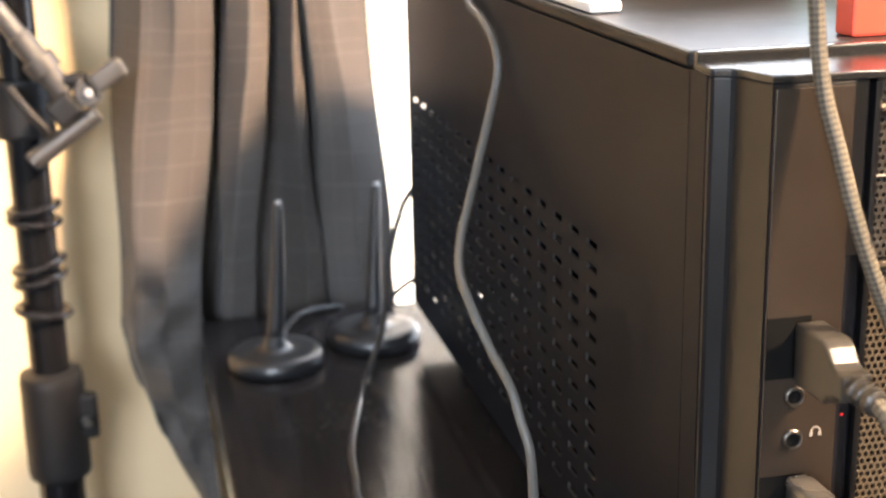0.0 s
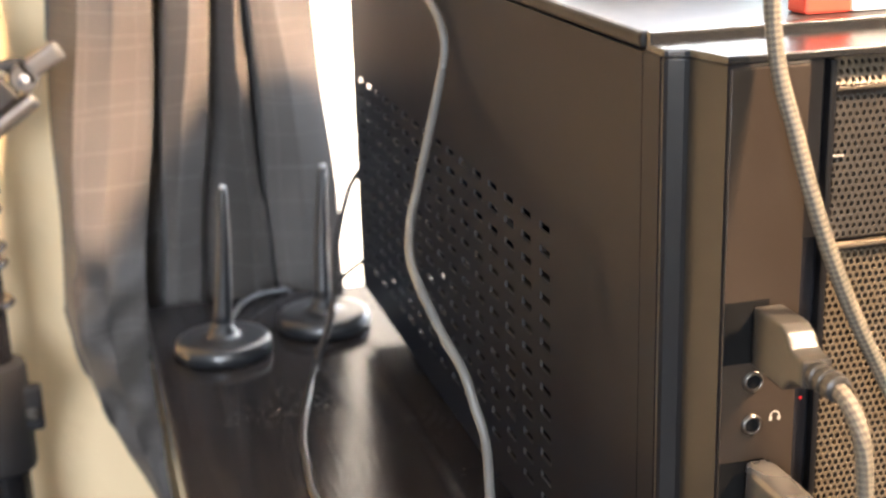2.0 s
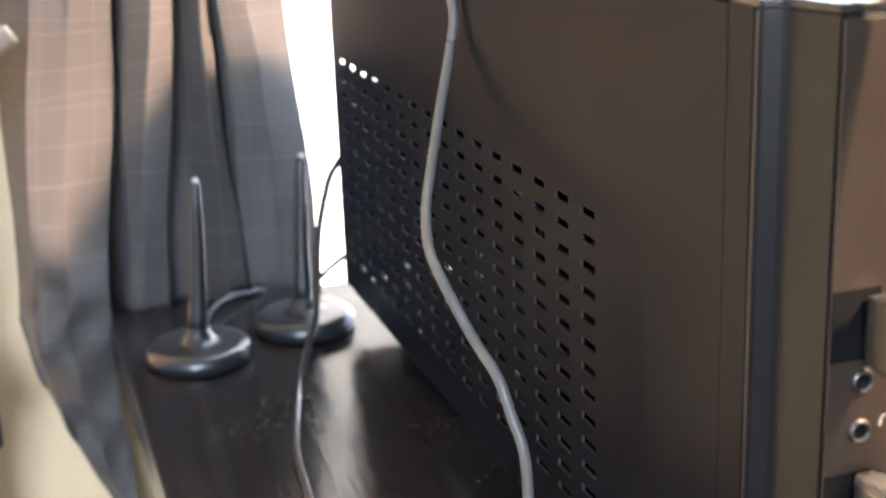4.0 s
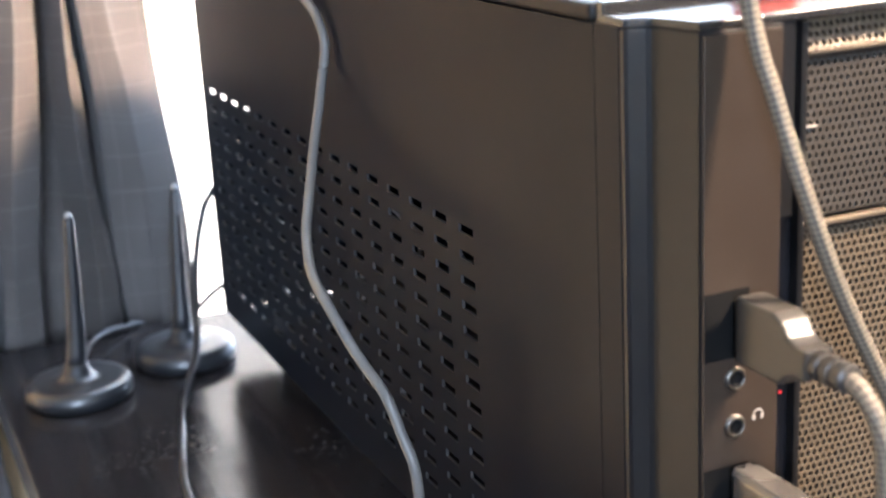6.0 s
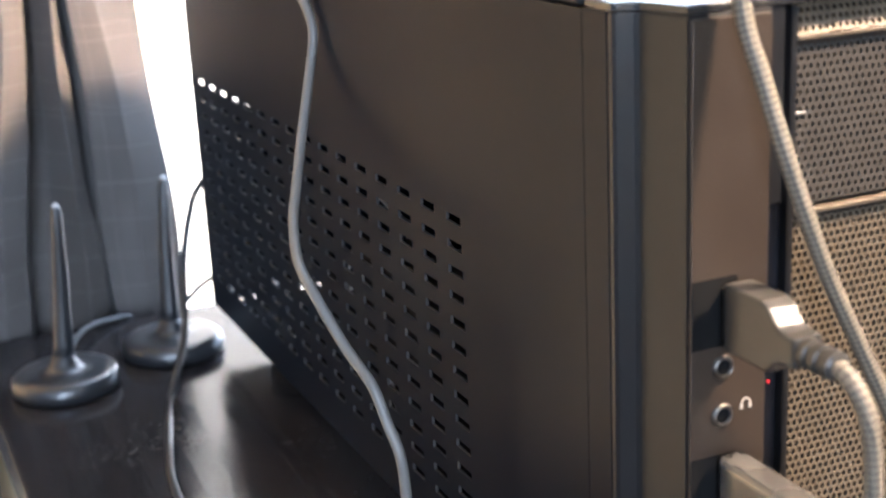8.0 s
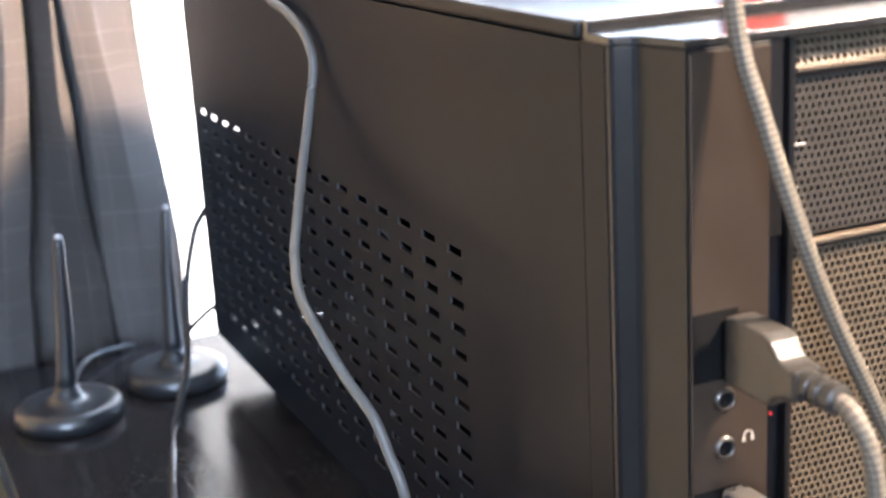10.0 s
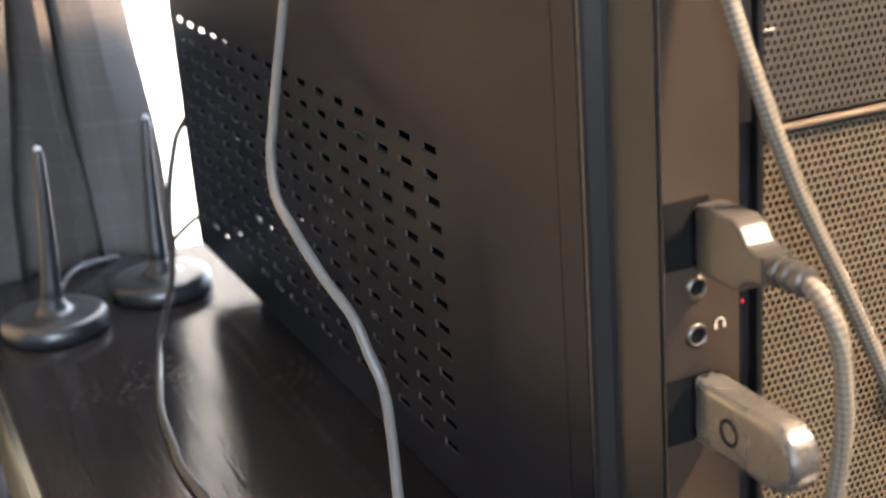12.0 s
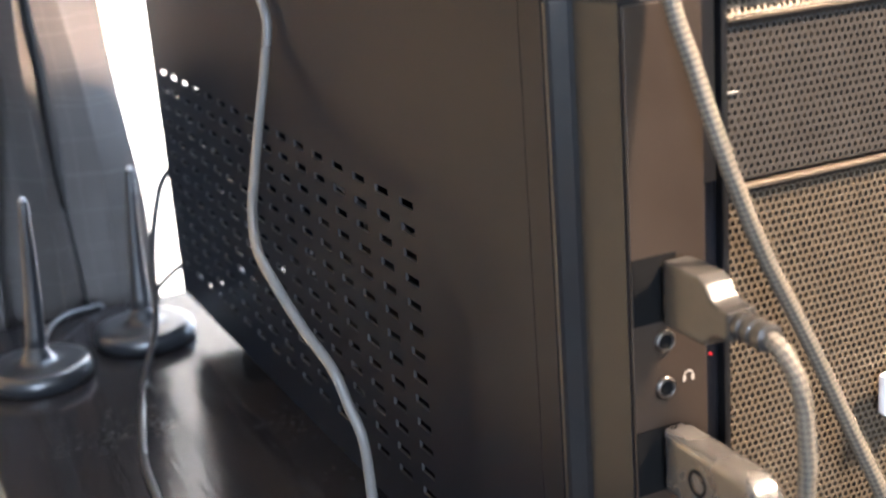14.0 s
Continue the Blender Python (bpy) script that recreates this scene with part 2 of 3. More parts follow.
def box(x0, x1, y0, y1, z0, z1, bevel=0.0, segs=2, bm=None):
    bm = bm or bmesh.new()
    r = bmesh.ops.create_cube(bm, size=1.0)
    vs = r["verts"]
    for v in vs:
        v.co = Vector(((x0 + x1) / 2 + v.co.x * (x1 - x0), (y0 + y1) / 2 + v.co.y * (y1 - y0), (z0 + z1) / 2 + v.co.z * (z1 - z0)))
    if bevel:
        es = list({e for v in vs for e in v.link_edges})
        bmesh.ops.bevel(bm, geom=es, offset=bevel, segments=segs, profile=0.6, affect='EDGES')
    return bm


def lathe(profile, segs=48, bm=None, m=None):
    """Solid of revolution round z from (radius, height) pairs."""
    bm = bm or bmesh.new()
    rings = []
    for r, z in profile:
        if r < 1e-6:
            rings.append([bm.verts.new((0, 0, z))])
        else:
            rings.append([bm.verts.new((r * math.cos(2 * math.pi * k / segs), r * math.sin(2 * math.pi * k / segs), z)) for k in range(segs)])
    for a, b in zip(rings, rings[1:]):
        for k in range(segs):
            q = (k + 1) % segs
            if len(a) == 1 and len(b) > 1:
                bm.faces.new((a[0], b[q], b[k]))
            elif len(b) == 1 and len(a) > 1:
                bm.faces.new((a[k], a[q], b[0]))
            elif len(a) > 1:
                bm.faces.new((a[k], a[q], b[q], b[k]))
    bmesh.ops.recalc_face_normals(bm, faces=bm.faces)
    if m is not None:
        bmesh.ops.transform(bm, matrix=m, verts=bm.verts)
    return bm


def smooth_path(points, steps=10):
    """Catmull-Rom line through the points."""
    p = [Vector(q) for q in points]
    p = [2 * p[0] - p[1]] + p + [2 * p[-1] - p[-2]]
    out = []
    for i in range(1, len(p) - 2):
        for k in range(steps):
            t = k / steps
            a, b, c, d = p[i - 1], p[i], p[i + 1], p[i + 2]
            out.append(0.5 * ((2 * b) + (c - a) * t + (2 * a - 5 * b + 4 * c - d) * t * t + (3 * b - a - 3 * c + d) * t ** 3))
    out.append(p[-2])
    return out


def tube(points, radius, segs=14, steps=10, taper=None, uv_scale=None):
    """A round cable along a smooth line."""
    path = smooth_path(points, steps)
    bm = bmesh.new()
    lay = bm.loops.layers.uv.new("UVMap")
    rings, dist = [], [0.0]
    up = Vector((0.31, 0.17, 0.93))
    for i, c in enumerate(path):
        d = (path[min(i + 1, len(path) - 1)] - path[max(i - 1, 0)]).normalized()
        side = d.cross(up).normalized()
        over = side.cross(d)
        r = radius * (taper(i / (len(path) - 1)) if taper else 1)
        rings.append([bm.verts.new(c + r * (side * math.cos(2 * math.pi * k / segs) + over * math.sin(2 * math.pi * k / segs))) for k in range(segs)])
        if i:
            dist.append(dist[-1] + (c - path[i - 1]).length)
    for i in range(len(rings) - 1):
        for k in range(segs):
            q = (k + 1) % segs
            f = bm.faces.new((rings[i][k], rings[i][q], rings[i + 1][q], rings[i + 1][k]))
            us = (k, k + 1, k + 1, k)
            ds = (dist[i], dist[i], dist[i + 1], dist[i + 1])
            for lp, u, w in zip(f.loops, us, ds):
                lp[lay].uv = (u / segs * 12, w / (2 * math.pi * radius) * 12)
    bm.faces.new(rings[0][::-1])
    bm.faces.new(rings[-1])
    bmesh.ops.recalc_face_normals(bm, faces=bm.faces)
    return bm


def extrude_plan(outline, z0, z1, bevel=0.0):
    """A vertical prism over a plan outline given as (x, y) pairs."""
    bm = bmesh.new()
    vs = [bm.verts.new((x, y, z0)) for x, y in outline]
    f = bm.faces.new(vs)
    r = bmesh.ops.extrude_face_region(bm, geom=[f])
    bmesh.ops.translate(bm, vec=(0, 0, z1 - z0), verts=[v for v in r["geom"] if isinstance(v, bmesh.types.BMVert)])
    bmesh.ops.recalc_face_normals(bm, faces=bm.faces)
    if bevel:
        es = [e for e in bm.edges if all(v.co.z > z1 - 1e-6 for v in e.verts)]
        bmesh.ops.bevel(bm, geom=es, offset=bevel, segments=3, profile=0.5, affect='EDGES')
    return bm


def slotted_plate(ybreaks, zbreaks, x0, x1, skip=None):
    """A plate in the y-z plane; every odd cell of the breaks is an open slot with real thickness."""
    bm = bmesh.new()
    ny, nz = len(ybreaks), len(zbreaks)
    g = [[[bm.verts.new((x, y, z)) for z in zbreaks] for y in ybreaks] for x in (x0, x1)]

    def hole(i, j):
        return 0 <= i < ny - 1 and 0 <= j < nz - 1 and i % 2 == 1 and j % 2 == 1 and not (skip and skip(i, j))

    for i in range(ny - 1):
        for j in range(nz - 1):
            if not hole(i, j):
                bm.faces.new((g[0][i][j], g[0][i][j + 1], g[0][i + 1][j + 1], g[0][i + 1][j]))
                bm.faces.new((g[1][i][j], g[1][i + 1][j], g[1][i + 1][j + 1], g[1][i][j + 1]))
            else:
                for (a, b), (c, d) in (((i, j), (i + 1, j)), ((i + 1, j), (i + 1, j + 1)), ((i + 1, j + 1), (i, j + 1)), ((i, j + 1), (i, j))):
                    bm.faces.new((g[0][a][b], g[0][c][d], g[1][c][d], g[1][a][b])).material_index = 1
    ring = [(i, 0) for i in range(ny - 1)] + [(ny - 1, j) for j in range(nz - 1)] + [(i, nz - 1) for i in range(ny - 1, 0, -1)] + [(0, j) for j in range(nz - 1, 0, -1)]
    for (a, b), (c, d) in zip(ring, ring[1:] + ring[:1]):
        bm.faces.new((g[0][a][b], g[1][a][b], g[1][c][d], g[0][c][d]))
    bmesh.ops.recalc_face_normals(bm, faces=bm.faces)
    return bm


def hex_mesh(x0, x1, z0, z1, y, web, slope=0.0, pitch=0.00186, tall=1.2, depth=0.0007):
    """A punched sheet in the x-z plane with staggered six-sided holes and wall thickness."""
    verts, faces = [], []
    r = pitch / math.sqrt(3)
    rise = pitch * 0.866 * tall
    rows = int((z1 - z0) / rise)
    cols = int((x1 - x0) / pitch)
    ang = [math.radians(30 + 60 * k) for k in range(6)]
    for j in range(rows):
        zc = z0 + pitch * 0.5 + j * rise
        for i in range(cols):
            xc = x0 + pitch * (0.5 + i + 0.5 * (j % 2))
            n = len(verts)
            for rad, dy in ((r, 0), (r * web, 0), (r * web * 0.94, depth)):
                for a in ang:
                    zz = zc + rad * tall * math.sin(a)
                    verts.append((xc + rad * math.cos(a), y + slope * (zz - z0) + dy, zz))
            for k in range(6):
                q = (k + 1) % 6
                faces.append((n + k, n + q, n + 6 + q, n + 6 + k))
                faces.append((n + 6 + k, n + 6 + q, n + 12 + q, n + 12 + k))
    me = bpy.data.meshes.new("punched_mesh")
    me.from_pydata(verts, [], faces)
    return me


# ---------------------------------------------------------------- the room
X0, X1, Y0, Y1, ZF, ZC = -2.6, 2.8, -3.6, 0.405, -0.74, 1.76
WX0, WX1, WZ0, WZ1 = -0.075, 1.25, -0.10, 1.25


def structure(name, bm, material, label, category):
    ob = mesh_object(name, bm, material)
    return tagged(ob, label, category, kind="structure")


structure("floor", box(X0, X1, Y0, Y1 + 0.1, ZF - 0.1, ZF), M_FLOOR, "dark brown wooden floor of the room", "floor")
structure("ceiling", box(X0, X1, Y0, Y1 + 0.1, ZC, ZC + 0.1), M_CEIL, "plain white painted ceiling", "ceiling")
# opening for the added window, out of view behind the camera
W2X0, W2X1, W2Z0, W2Z1 = -1.95, -0.55, 0.12, 1.48
structure("wall_west", box(X0 - 0.1, X0, Y0, Y1, ZF, ZC), M_WALL2, "pale grey painted side wall", "wall")
structure("wall_east", box(X1, X1 + 0.1, Y0, Y1, ZF, ZC), M_WALL2, "pale grey painted side wall", "wall")
bm = box(X0, W2X0, Y0 - 0.1, Y0, ZF, ZC)
box(W2X1, X1, Y0 - 0.1, Y0, ZF, ZC, bm=bm)
box(W2X0, W2X1, Y0 - 0.1, Y0, ZF, W2Z0, bm=bm)
box(W2X0, W2X1, Y0 - 0.1, Y0, W2Z1, ZC, bm=bm)
structure("wall_south", bm, M_WALL, "cream painted wall behind the desk's user with an added window", "wall")
bm = box(X0, WX0, Y1, Y1 + 0.14, ZF, ZC)
box(WX1, X1, Y1, Y1 + 0.14, ZF, ZC, bm=bm)
box(WX0, WX1, Y1, Y1 + 0.14, ZF, WZ0, bm=bm)
box(WX0, WX1, Y1, Y1 + 0.14, WZ1, ZC, bm=bm)
structure("wall_north", bm, M_WALL, "rough cream painted wall with a window opening", "wall")

win = thing("window_1", "white framed window with bright daylight outside", "window", (0.62, 0.54, 0.6), kind="structure")


def local(bm, at):
    bmesh.ops.translate(bm, vec=-Vector(at), verts=bm.verts)
    return bm


for a, b, c, d in ((WX0, WX0 + 0.04, WZ0, WZ1), (WX1 - 0.04, WX1, WZ0, WZ1), (WX0 + 0.04, WX1 - 0.04, WZ0, WZ0 + 0.04), (WX0 + 0.04, WX1 - 0.04, WZ1 - 0.04, WZ1)):
    part("window_frame", local(box(a, b, 0.48, 0.52, c, d, 0.003), (0.62, 0.54, 0.6)), M_WHITE, win)
part("window_sill", local(box(WX0 + 0.002, WX1 - 0.002, 0.40, 0.48, WZ0 + 0.001, WZ0 + 0.012, 0.003), (0.62, 0.54, 0.6)), M_WHITE, win)
pane = part("pane", local(box(WX0 + 0.04, WX1 - 0.04, 0.498, 0.502, WZ0 + 0.04, WZ1 - 0.04), (0.62, 0.54, 0.6)), M_GLASS, win)
pane.visible_shadow = False
w2 = (-1.25, Y0 - 0.05, 0.75)
win2 = thing("added_window", "white framed unseen window, added to let fill daylight in", "window", w2, kind="structure")
for a, b, c, d in ((W2X0, W2X0 + 0.05, W2Z0, W2Z1), (W2X1 - 0.05, W2X1, W2Z0, W2Z1), (W2X0 + 0.05, W2X1 - 0.05, W2Z0, W2Z0 + 0.05), (W2X0 + 0.05, W2X1 - 0.05, W2Z1 - 0.05, W2Z1)):
    part("window_frame", local(box(a, b, Y0 - 0.08, Y0 - 0.03, c, d, 0.003), w2), M_WHITE, win2)
pane2 = part("pane", local(box(W2X0 + 0.05, W2X1 - 0.05, Y0 - 0.057, Y0 - 0.053, W2Z0 + 0.05, W2Z1 - 0.05), w2), M_GLASS, win2)
pane2.visible_shadow = False
structure("backdrop", box(-1.5, 3.0, 1.6, 1.62, -1.0, 3.0), M_SKYCARD, "bright white overcast daylight outside", "sky")

# ceiling lamp behind the camera
lamp = thing("pendant_lamp", "warm white pendant lamp hanging from the ceiling", "lamp", (0.82, -0.57, ZC))
part("cord", lathe([(0, -0.46), (0.003, -0.46), (0.003, 0), (0, 0)], 12), M_GLOSSBLK, lamp)
part("shade", lathe([(0.02, -0.46), (0.10, -0.49), (0.13, -0.51), (0.125, -0.51), (0.10, -0.495), (0.02, -0.465)], 40), M_WHITE, lamp)
part("bulb", lathe([(0, -0.47), (0.018, -0.475), (0.028, -0.490), (0.024, -0.505), (0, -0.512)], 24), M_LAMP, lamp, "glowing warm bulb")

# ---------------------------------------------------------------- desk
DX0, DX1, DY0, DY1, DT = -0.113, 1.15, -0.42, 0.357, 0.022
desk = thing("desk", "black-brown wood grain laminate desk, dusty and glossy", "desk", (0.5, 0, ZF))
part("desktop", local(box(DX0, DX1, DY0, DY1, -DT, 0, 0.0012), (0.5, 0, ZF)), M_DESK, desk)
for x in (DX0 + 0.06, DX1 - 0.06):
    for y in (DY0 + 0.06, DY1 - 0.06):
        part("leg", local(box(x - 0.025, x + 0.025, y - 0.025, y + 0.025, ZF, -DT, 0.002), (0.5, 0, ZF)), M_DESK, desk)
part("apron", local(box(DX0 + 0.09, DX1 - 0.09, DY1 - 0.07, DY1 - 0.05, -0.11, -DT), (0.5, 0, ZF)), M_DESK, desk)

# ---------------------------------------------------------------- computer case
CW, CB, CT = 0.24, 0.021, 0.2056          # width, underside and top of the shell
CY0, CY1 = -0.0763, 0.297                # shell front and back
case = thing("computer_case", "small black steel computer case with slotted sides and mesh front", "computer case", (0.12, 0.1, 0))
CO = (0.12, 0.1, 0)
PY, PZ, HY, HZ = 0.01863, 0.0080, 0.0100, 0.0027
yb = [CY0]
for c in range(16):
    yb += [PY * c - HY / 2, PY * c + HY / 2]
yb.append(CY1)
zb = [CB]
for r in range(12, -1, -1):
    zb += [0.1343 - PZ * r - HZ / 2, 0.1343 - PZ * r + HZ / 2]
zb.append(CT - 0.0036)
for plate in (slotted_plate(yb, zb, 0.0, 0.0009), slotted_plate(yb, zb, CW - 0.0012, CW, lambda i, j: j < 23)):
    part("side_panel", local(plate, CO), M_STEEL, case, "black steel side panel with rows of vent slots").data.materials.append(M_SLOTEDGE)
part("top_panel", local(box(0.0, CW, CY0 + 0.0013, CY1, CT - 0.0035, CT + 0.0012, 0.0020, 4), CO), M_TOP, case)
part("bottom_panel", local(box(0.004, CW - 0.004, CY0, CY1, CB - 0.004, CB - 0.001), CO), M_INSIDE, case)
bm = bmesh.new()
XR = CW - 0.0013
for poly in ([(0.0013, CB), (XR, CB), (XR, 0.108), (0.046, 0.1076), (0.0013, 0.1303)], [(0.0013, 0.1346), (0.046, 0.1119), (XR, 0.113), (XR, CT - 0.0036), (0.0013, CT - 0.0036)]):
    f = bm.faces.new([bm.verts.new((x, CY1 - 0.0012, z)) for x, z in poly])
    r = bmesh.ops.extrude_face_region(bm, geom=[f])
    bmesh.ops.translate(bm, vec=(0, 0.001, 0), verts=[v for v in r["geom"] if isinstance(v, bmesh.types.BMVert)])
bmesh.ops.recalc_face_normals(bm, faces=bm.faces)
part("rear_panel", local(bm, CO), M_STEEL, case, "black steel back with an open vent")
# white discs added to stand for the spots of light in the slots
for y, z, h in ((0.2640, 0.0385, 0.0022), (0.1905, 0.0622, 0.0020), (0.1780, 0.0460, 0.0014)):
    part("bright_spot", local(lathe([(0, 0), (h, 0), (h, 0.0012), (0, 0.0012)], 20, None, pose(0.0026, y, z, 0, -90, 0)), CO), M_PAPER, case, "white disc added for a bright spot behind the slots")
# pale slivers put in as the shine in two slots
for z in (0.0943, 0.0863):
    part("shine_sliver", local(box(0.0015, 0.0024, 0.0962, 0.0976, z - 0.0018, z + 0.0016, 0.0002), CO), M_GREYCABLE, case, "pale sliver added for the shine behind the slots")
for pts in ([(0.0045, 0.115, 0.131), (0.0035, 0.075, 0.127), (0.004, 0.045, 0.122), (0.0035, 0.024, 0.1265), (0.010, 0.012, 0.112)],
            [(0.006, 0.10, 0.070), (0.0032, 0.074, 0.072), (0.0030, 0.066, 0.063), (0.0040, 0.062, 0.050), (0.010, 0.05, 0.04)],
            [(0.010, 0.060, 0.110), (0.0036, 0.042, 0.1180), (0.0034, 0.030, 0.1200), (0.0045, 0.014, 0.1195), (0.012, 0.0, 0.125)]):
    part("inner_wire", local(tube(pts, 0.0009, 8), CO), M_GREYCABLE, case, "thin grey wire behind the slots", True)
part("paint_fleck", local(box(0.0394, 0.0432, -0.1027, -0.1022, 0.1768, 0.1774, 0.0002), CO), M_PRINT, case, "pale scratch on the drive cover")
part("drive_cage", local(box(0.03, 0.19, -0.06, 0.06, 0.13, 0.175, 0.002), CO), M_INSIDE, case)
part("rear_slot_cover", local(box(0.05, CW - 0.003, CY1 - 0.0032, CY1 - 0.0016, 0.100, 0.118), CO), M_INSIDE, case)
part("motherboard", local(box(0.05, 0.22, 0.10, 0.27, 0.032, 0.034), CO), M_BOARD, case)
part("power_supply", local(box(0.05, 0.20, 0.12, 0.26, 0.115, 0.195, 0.002), CO), M_INSIDE, case)
part("card_bracket", local(box(0.012, 0.0135, 0.06, 0.115, 0.06, 0.10), CO), M_INSIDE, case)
for x in (0.03, CW - 0.03):
    for y in (-0.05, 0.26):
        part("foot", local(lathe([(0, 0), (0.011, 0), (0.013, 0.004), (0.013, CB - 0.004), (0, CB - 0.004)], 24, None, pose(x, y, 0)), CO), M_RUBBER, case)

# front bezel: corner post with a chamfer, input and output strip, mesh inserts
BT = 0.2024
face = [(0.0004, -0.0886), (0.0012, -0.0894), (0.0050, -0.0906), (0.0060, -0.0914), (0.0064, -0.0926), (0.0096, -0.1046)]
prof = [(0.0004, -0.0872)] + face + [(0.0312, -0.1052), (0.0316, -0.099), (0.0316, CY0 - 0.0024)]
part("corner_post", local(extrude_plan(prof, 0.018, BT, 0.0008), CO), M_BEZEL, case, "black plastic bezel post with a chamfered edge")
prof2 = [(CW - x, y) for x, y in prof][::-1]
part("corner_post", local(extrude_plan(prof2, 0.018, BT, 0.0008), CO), M_BEZEL, case, "black plastic bezel post with a chamfered edge")
for x0 in (0.0001, CW - 0.0032):
    part("bezel_side", local(box(x0, x0 + 0.0031, -0.0871, CY0 - 0.0001, 0.018, BT, 0.0001), CO), M_STEEL, case, "flush side of the front bezel")
capplan = [(0.0004, CY0 - 0.0024)] + face + [(0.0312, -0.1052)]
capplan += [(CW - x, y) for x, y in capplan][::-1]
part("bezel_cap", local(extrude_plan(capplan, BT + 0.0001, BT + 0.0020, 0.0007), CO), M_CAP, case, "glossy black top edge of the bezel")
part("bezel_frame", local(box(0.0318, CW - 0.0318, -0.0955, CY0 - 0.0024, BT - 0.006, BT - 0.0005, 0.0006), CO), M_BEZEL, case)
part("bezel_lip", local(box(0.0012, CW - 0.0012, CY0 - 0.0022, CY0 + 0.0012, BT - 0.004, CT + 0.0014, 0.0010, 3), CO), M_CAP, case)
part("bezel_frame", local(box(0.0318, CW - 0.0318, -0.0955, CY0 - 0.0003, 0.018, 0.024, 0.0006), CO), M_BEZEL, case)
part("mesh_frame", local(box(0.0378, 0.0396, -0.1035, -0.0945, 0.020, BT - 0.001, 0.0006), CO), M_BEZEL, case)
part("mesh_frame", local(box(CW - 0.0396, CW - 0.0345, -0.1035, -0.0945, 0.020, BT - 0.001, 0.0006), CO), M_BEZEL, case)


def punched(x0, x1, z0, z1, y, slope, web, label, material=M_MESH):
    ob = new("mesh_panel", hex_mesh(x0, x1, z0, z1, y, web, slope))
    ob.data.materials.append(material)
    ob.data.transform(Matrix.Translation(-Vector(CO)))
    ob.parent = case
    return tagged(ob, label)


punched(0.0398, CW - 0.0400, 0.026, 0.1522, -0.1020, 0.0, 0.66, "lower punched metal mesh with hexagonal holes")
# the upper cover's shade is put into its darker colour
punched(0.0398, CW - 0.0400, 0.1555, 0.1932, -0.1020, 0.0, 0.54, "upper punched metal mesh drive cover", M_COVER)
punched(0.0398, CW - 0.0400, 0.1950, 0.2028, -0.1030, 0.55, 0.62, "rolled top edge of the mesh")
part("mesh_rib", local(box(0.0398, CW - 0.0398, -0.1036, -0.0995, 0.1530, 0.1542, 0.0005, 3), CO), M_RIB, case)
part("mesh_rib", local(box(0.0398, CW - 0.0398, -0.1034, -0.0995, 0.1936, 0.1946, 0.0004, 3), CO), M_RIB, case)
part("mesh_rib", local(box(0.0398, CW - 0.0398, -0.0990, -0.0965, 0.2014, 0.2030, 0.0007, 3), CO), M_RIB, case)
part("dust_filter", local(box(0.038, CW - 0.038, -0.0965, -0.0945, 0.026, 0.1985), CO), M_FILTER, case, "dusty brown foam filter")


part("port_strip", local(box(0.0102, 0.0310, -0.1056, -0.1046, 0.0195, BT - 0.0012, 0.0003), CO), M_STRIP, case, "black strip with the sockets, warm light put into its colour")


def jack(x, z):
    m = pose(x, -0.1056, z, 90, 0, 0)
    ring = part("audio_jack", local(lathe([(0.0019, -0.004), (0.0019, 0.0006), (0.0021, 0.0009), (0.0026, 0.0007), (0.0030, 0.0), (0.0030, -0.001)], 32, None, m), CO), M_METAL, case, "nickel plated headphone jack")
    for p in ring.data.polygons:
        p.use_smooth = True
    part("socket", local(lathe([(0, 0.0001), (0.0021, 0.0001)], 24, None, m), CO), M_DARKHOLE, ring)


jack(0.0190, 0.1209)
jack(0.0190, 0.1089)
# headphone sign: an open ring with two ear pads
bm = bmesh.new()
for k in range(10):
    a0, a1 = radians(-20 + 22 * k), radians(-20 + 22 * (k + 1))
    q = [(0.0255 + r * math.cos(a), -0.10575, 0.1106 + r * math.sin(a)) for r, a in ((0.0015, a0), (0.0015, a1), (0.0010, a1), (0.0010, a0))]
    bm.faces.new([bm.verts.new(c) for c in q])
box(0.0239, 0.0247, -0.1058, -0.1055, 0.1093, 0.1105, bm=bm)
box(0.0263, 0.0271, -0.1058, -0.1055, 0.1093, 0.1105, bm=bm)
part("headphone_sign", local(bm, CO), M_PRINT, case)
# flat black plates stand for the shaded port recesses
part("usb_port", local(box(0.0104, 0.0226, -0.1058, -0.1052, 0.1262, 0.1428, 0.0001), CO), M_DARKHOLE, case)
part("usb_port", local(box(0.0104, 0.0226, -0.1058, -0.1052, 0.0820, 0.0990, 0.0001), CO), M_DARKHOLE, case)
# strip edge and its step; a black bar fills in the shaded gap beside mesh
part("strip_edge", local(extrude_plan([(0.0314, -0.1048), (0.0350, -0.1046), (0.0352, -0.098), (0.0314, -0.098)], 0.1575, BT, 0.0006), CO), M_BEZEL, case)
part("power_light", local(lathe([(0, 0), (0.0005, 0), (0.0004, 0.0004), (0, 0.0005)], 14, None, pose(0.0352, -0.1011, 0.1124, 90, 0, 0)), CO), M_LED, case, "tiny red indicator light")
part("gap_shade_bar", local(box(0.0318, 0.0376, -0.1012, -0.0960, 0.026, BT - 0.002, 0.0006), CO), M_GLOSSBLK, case)

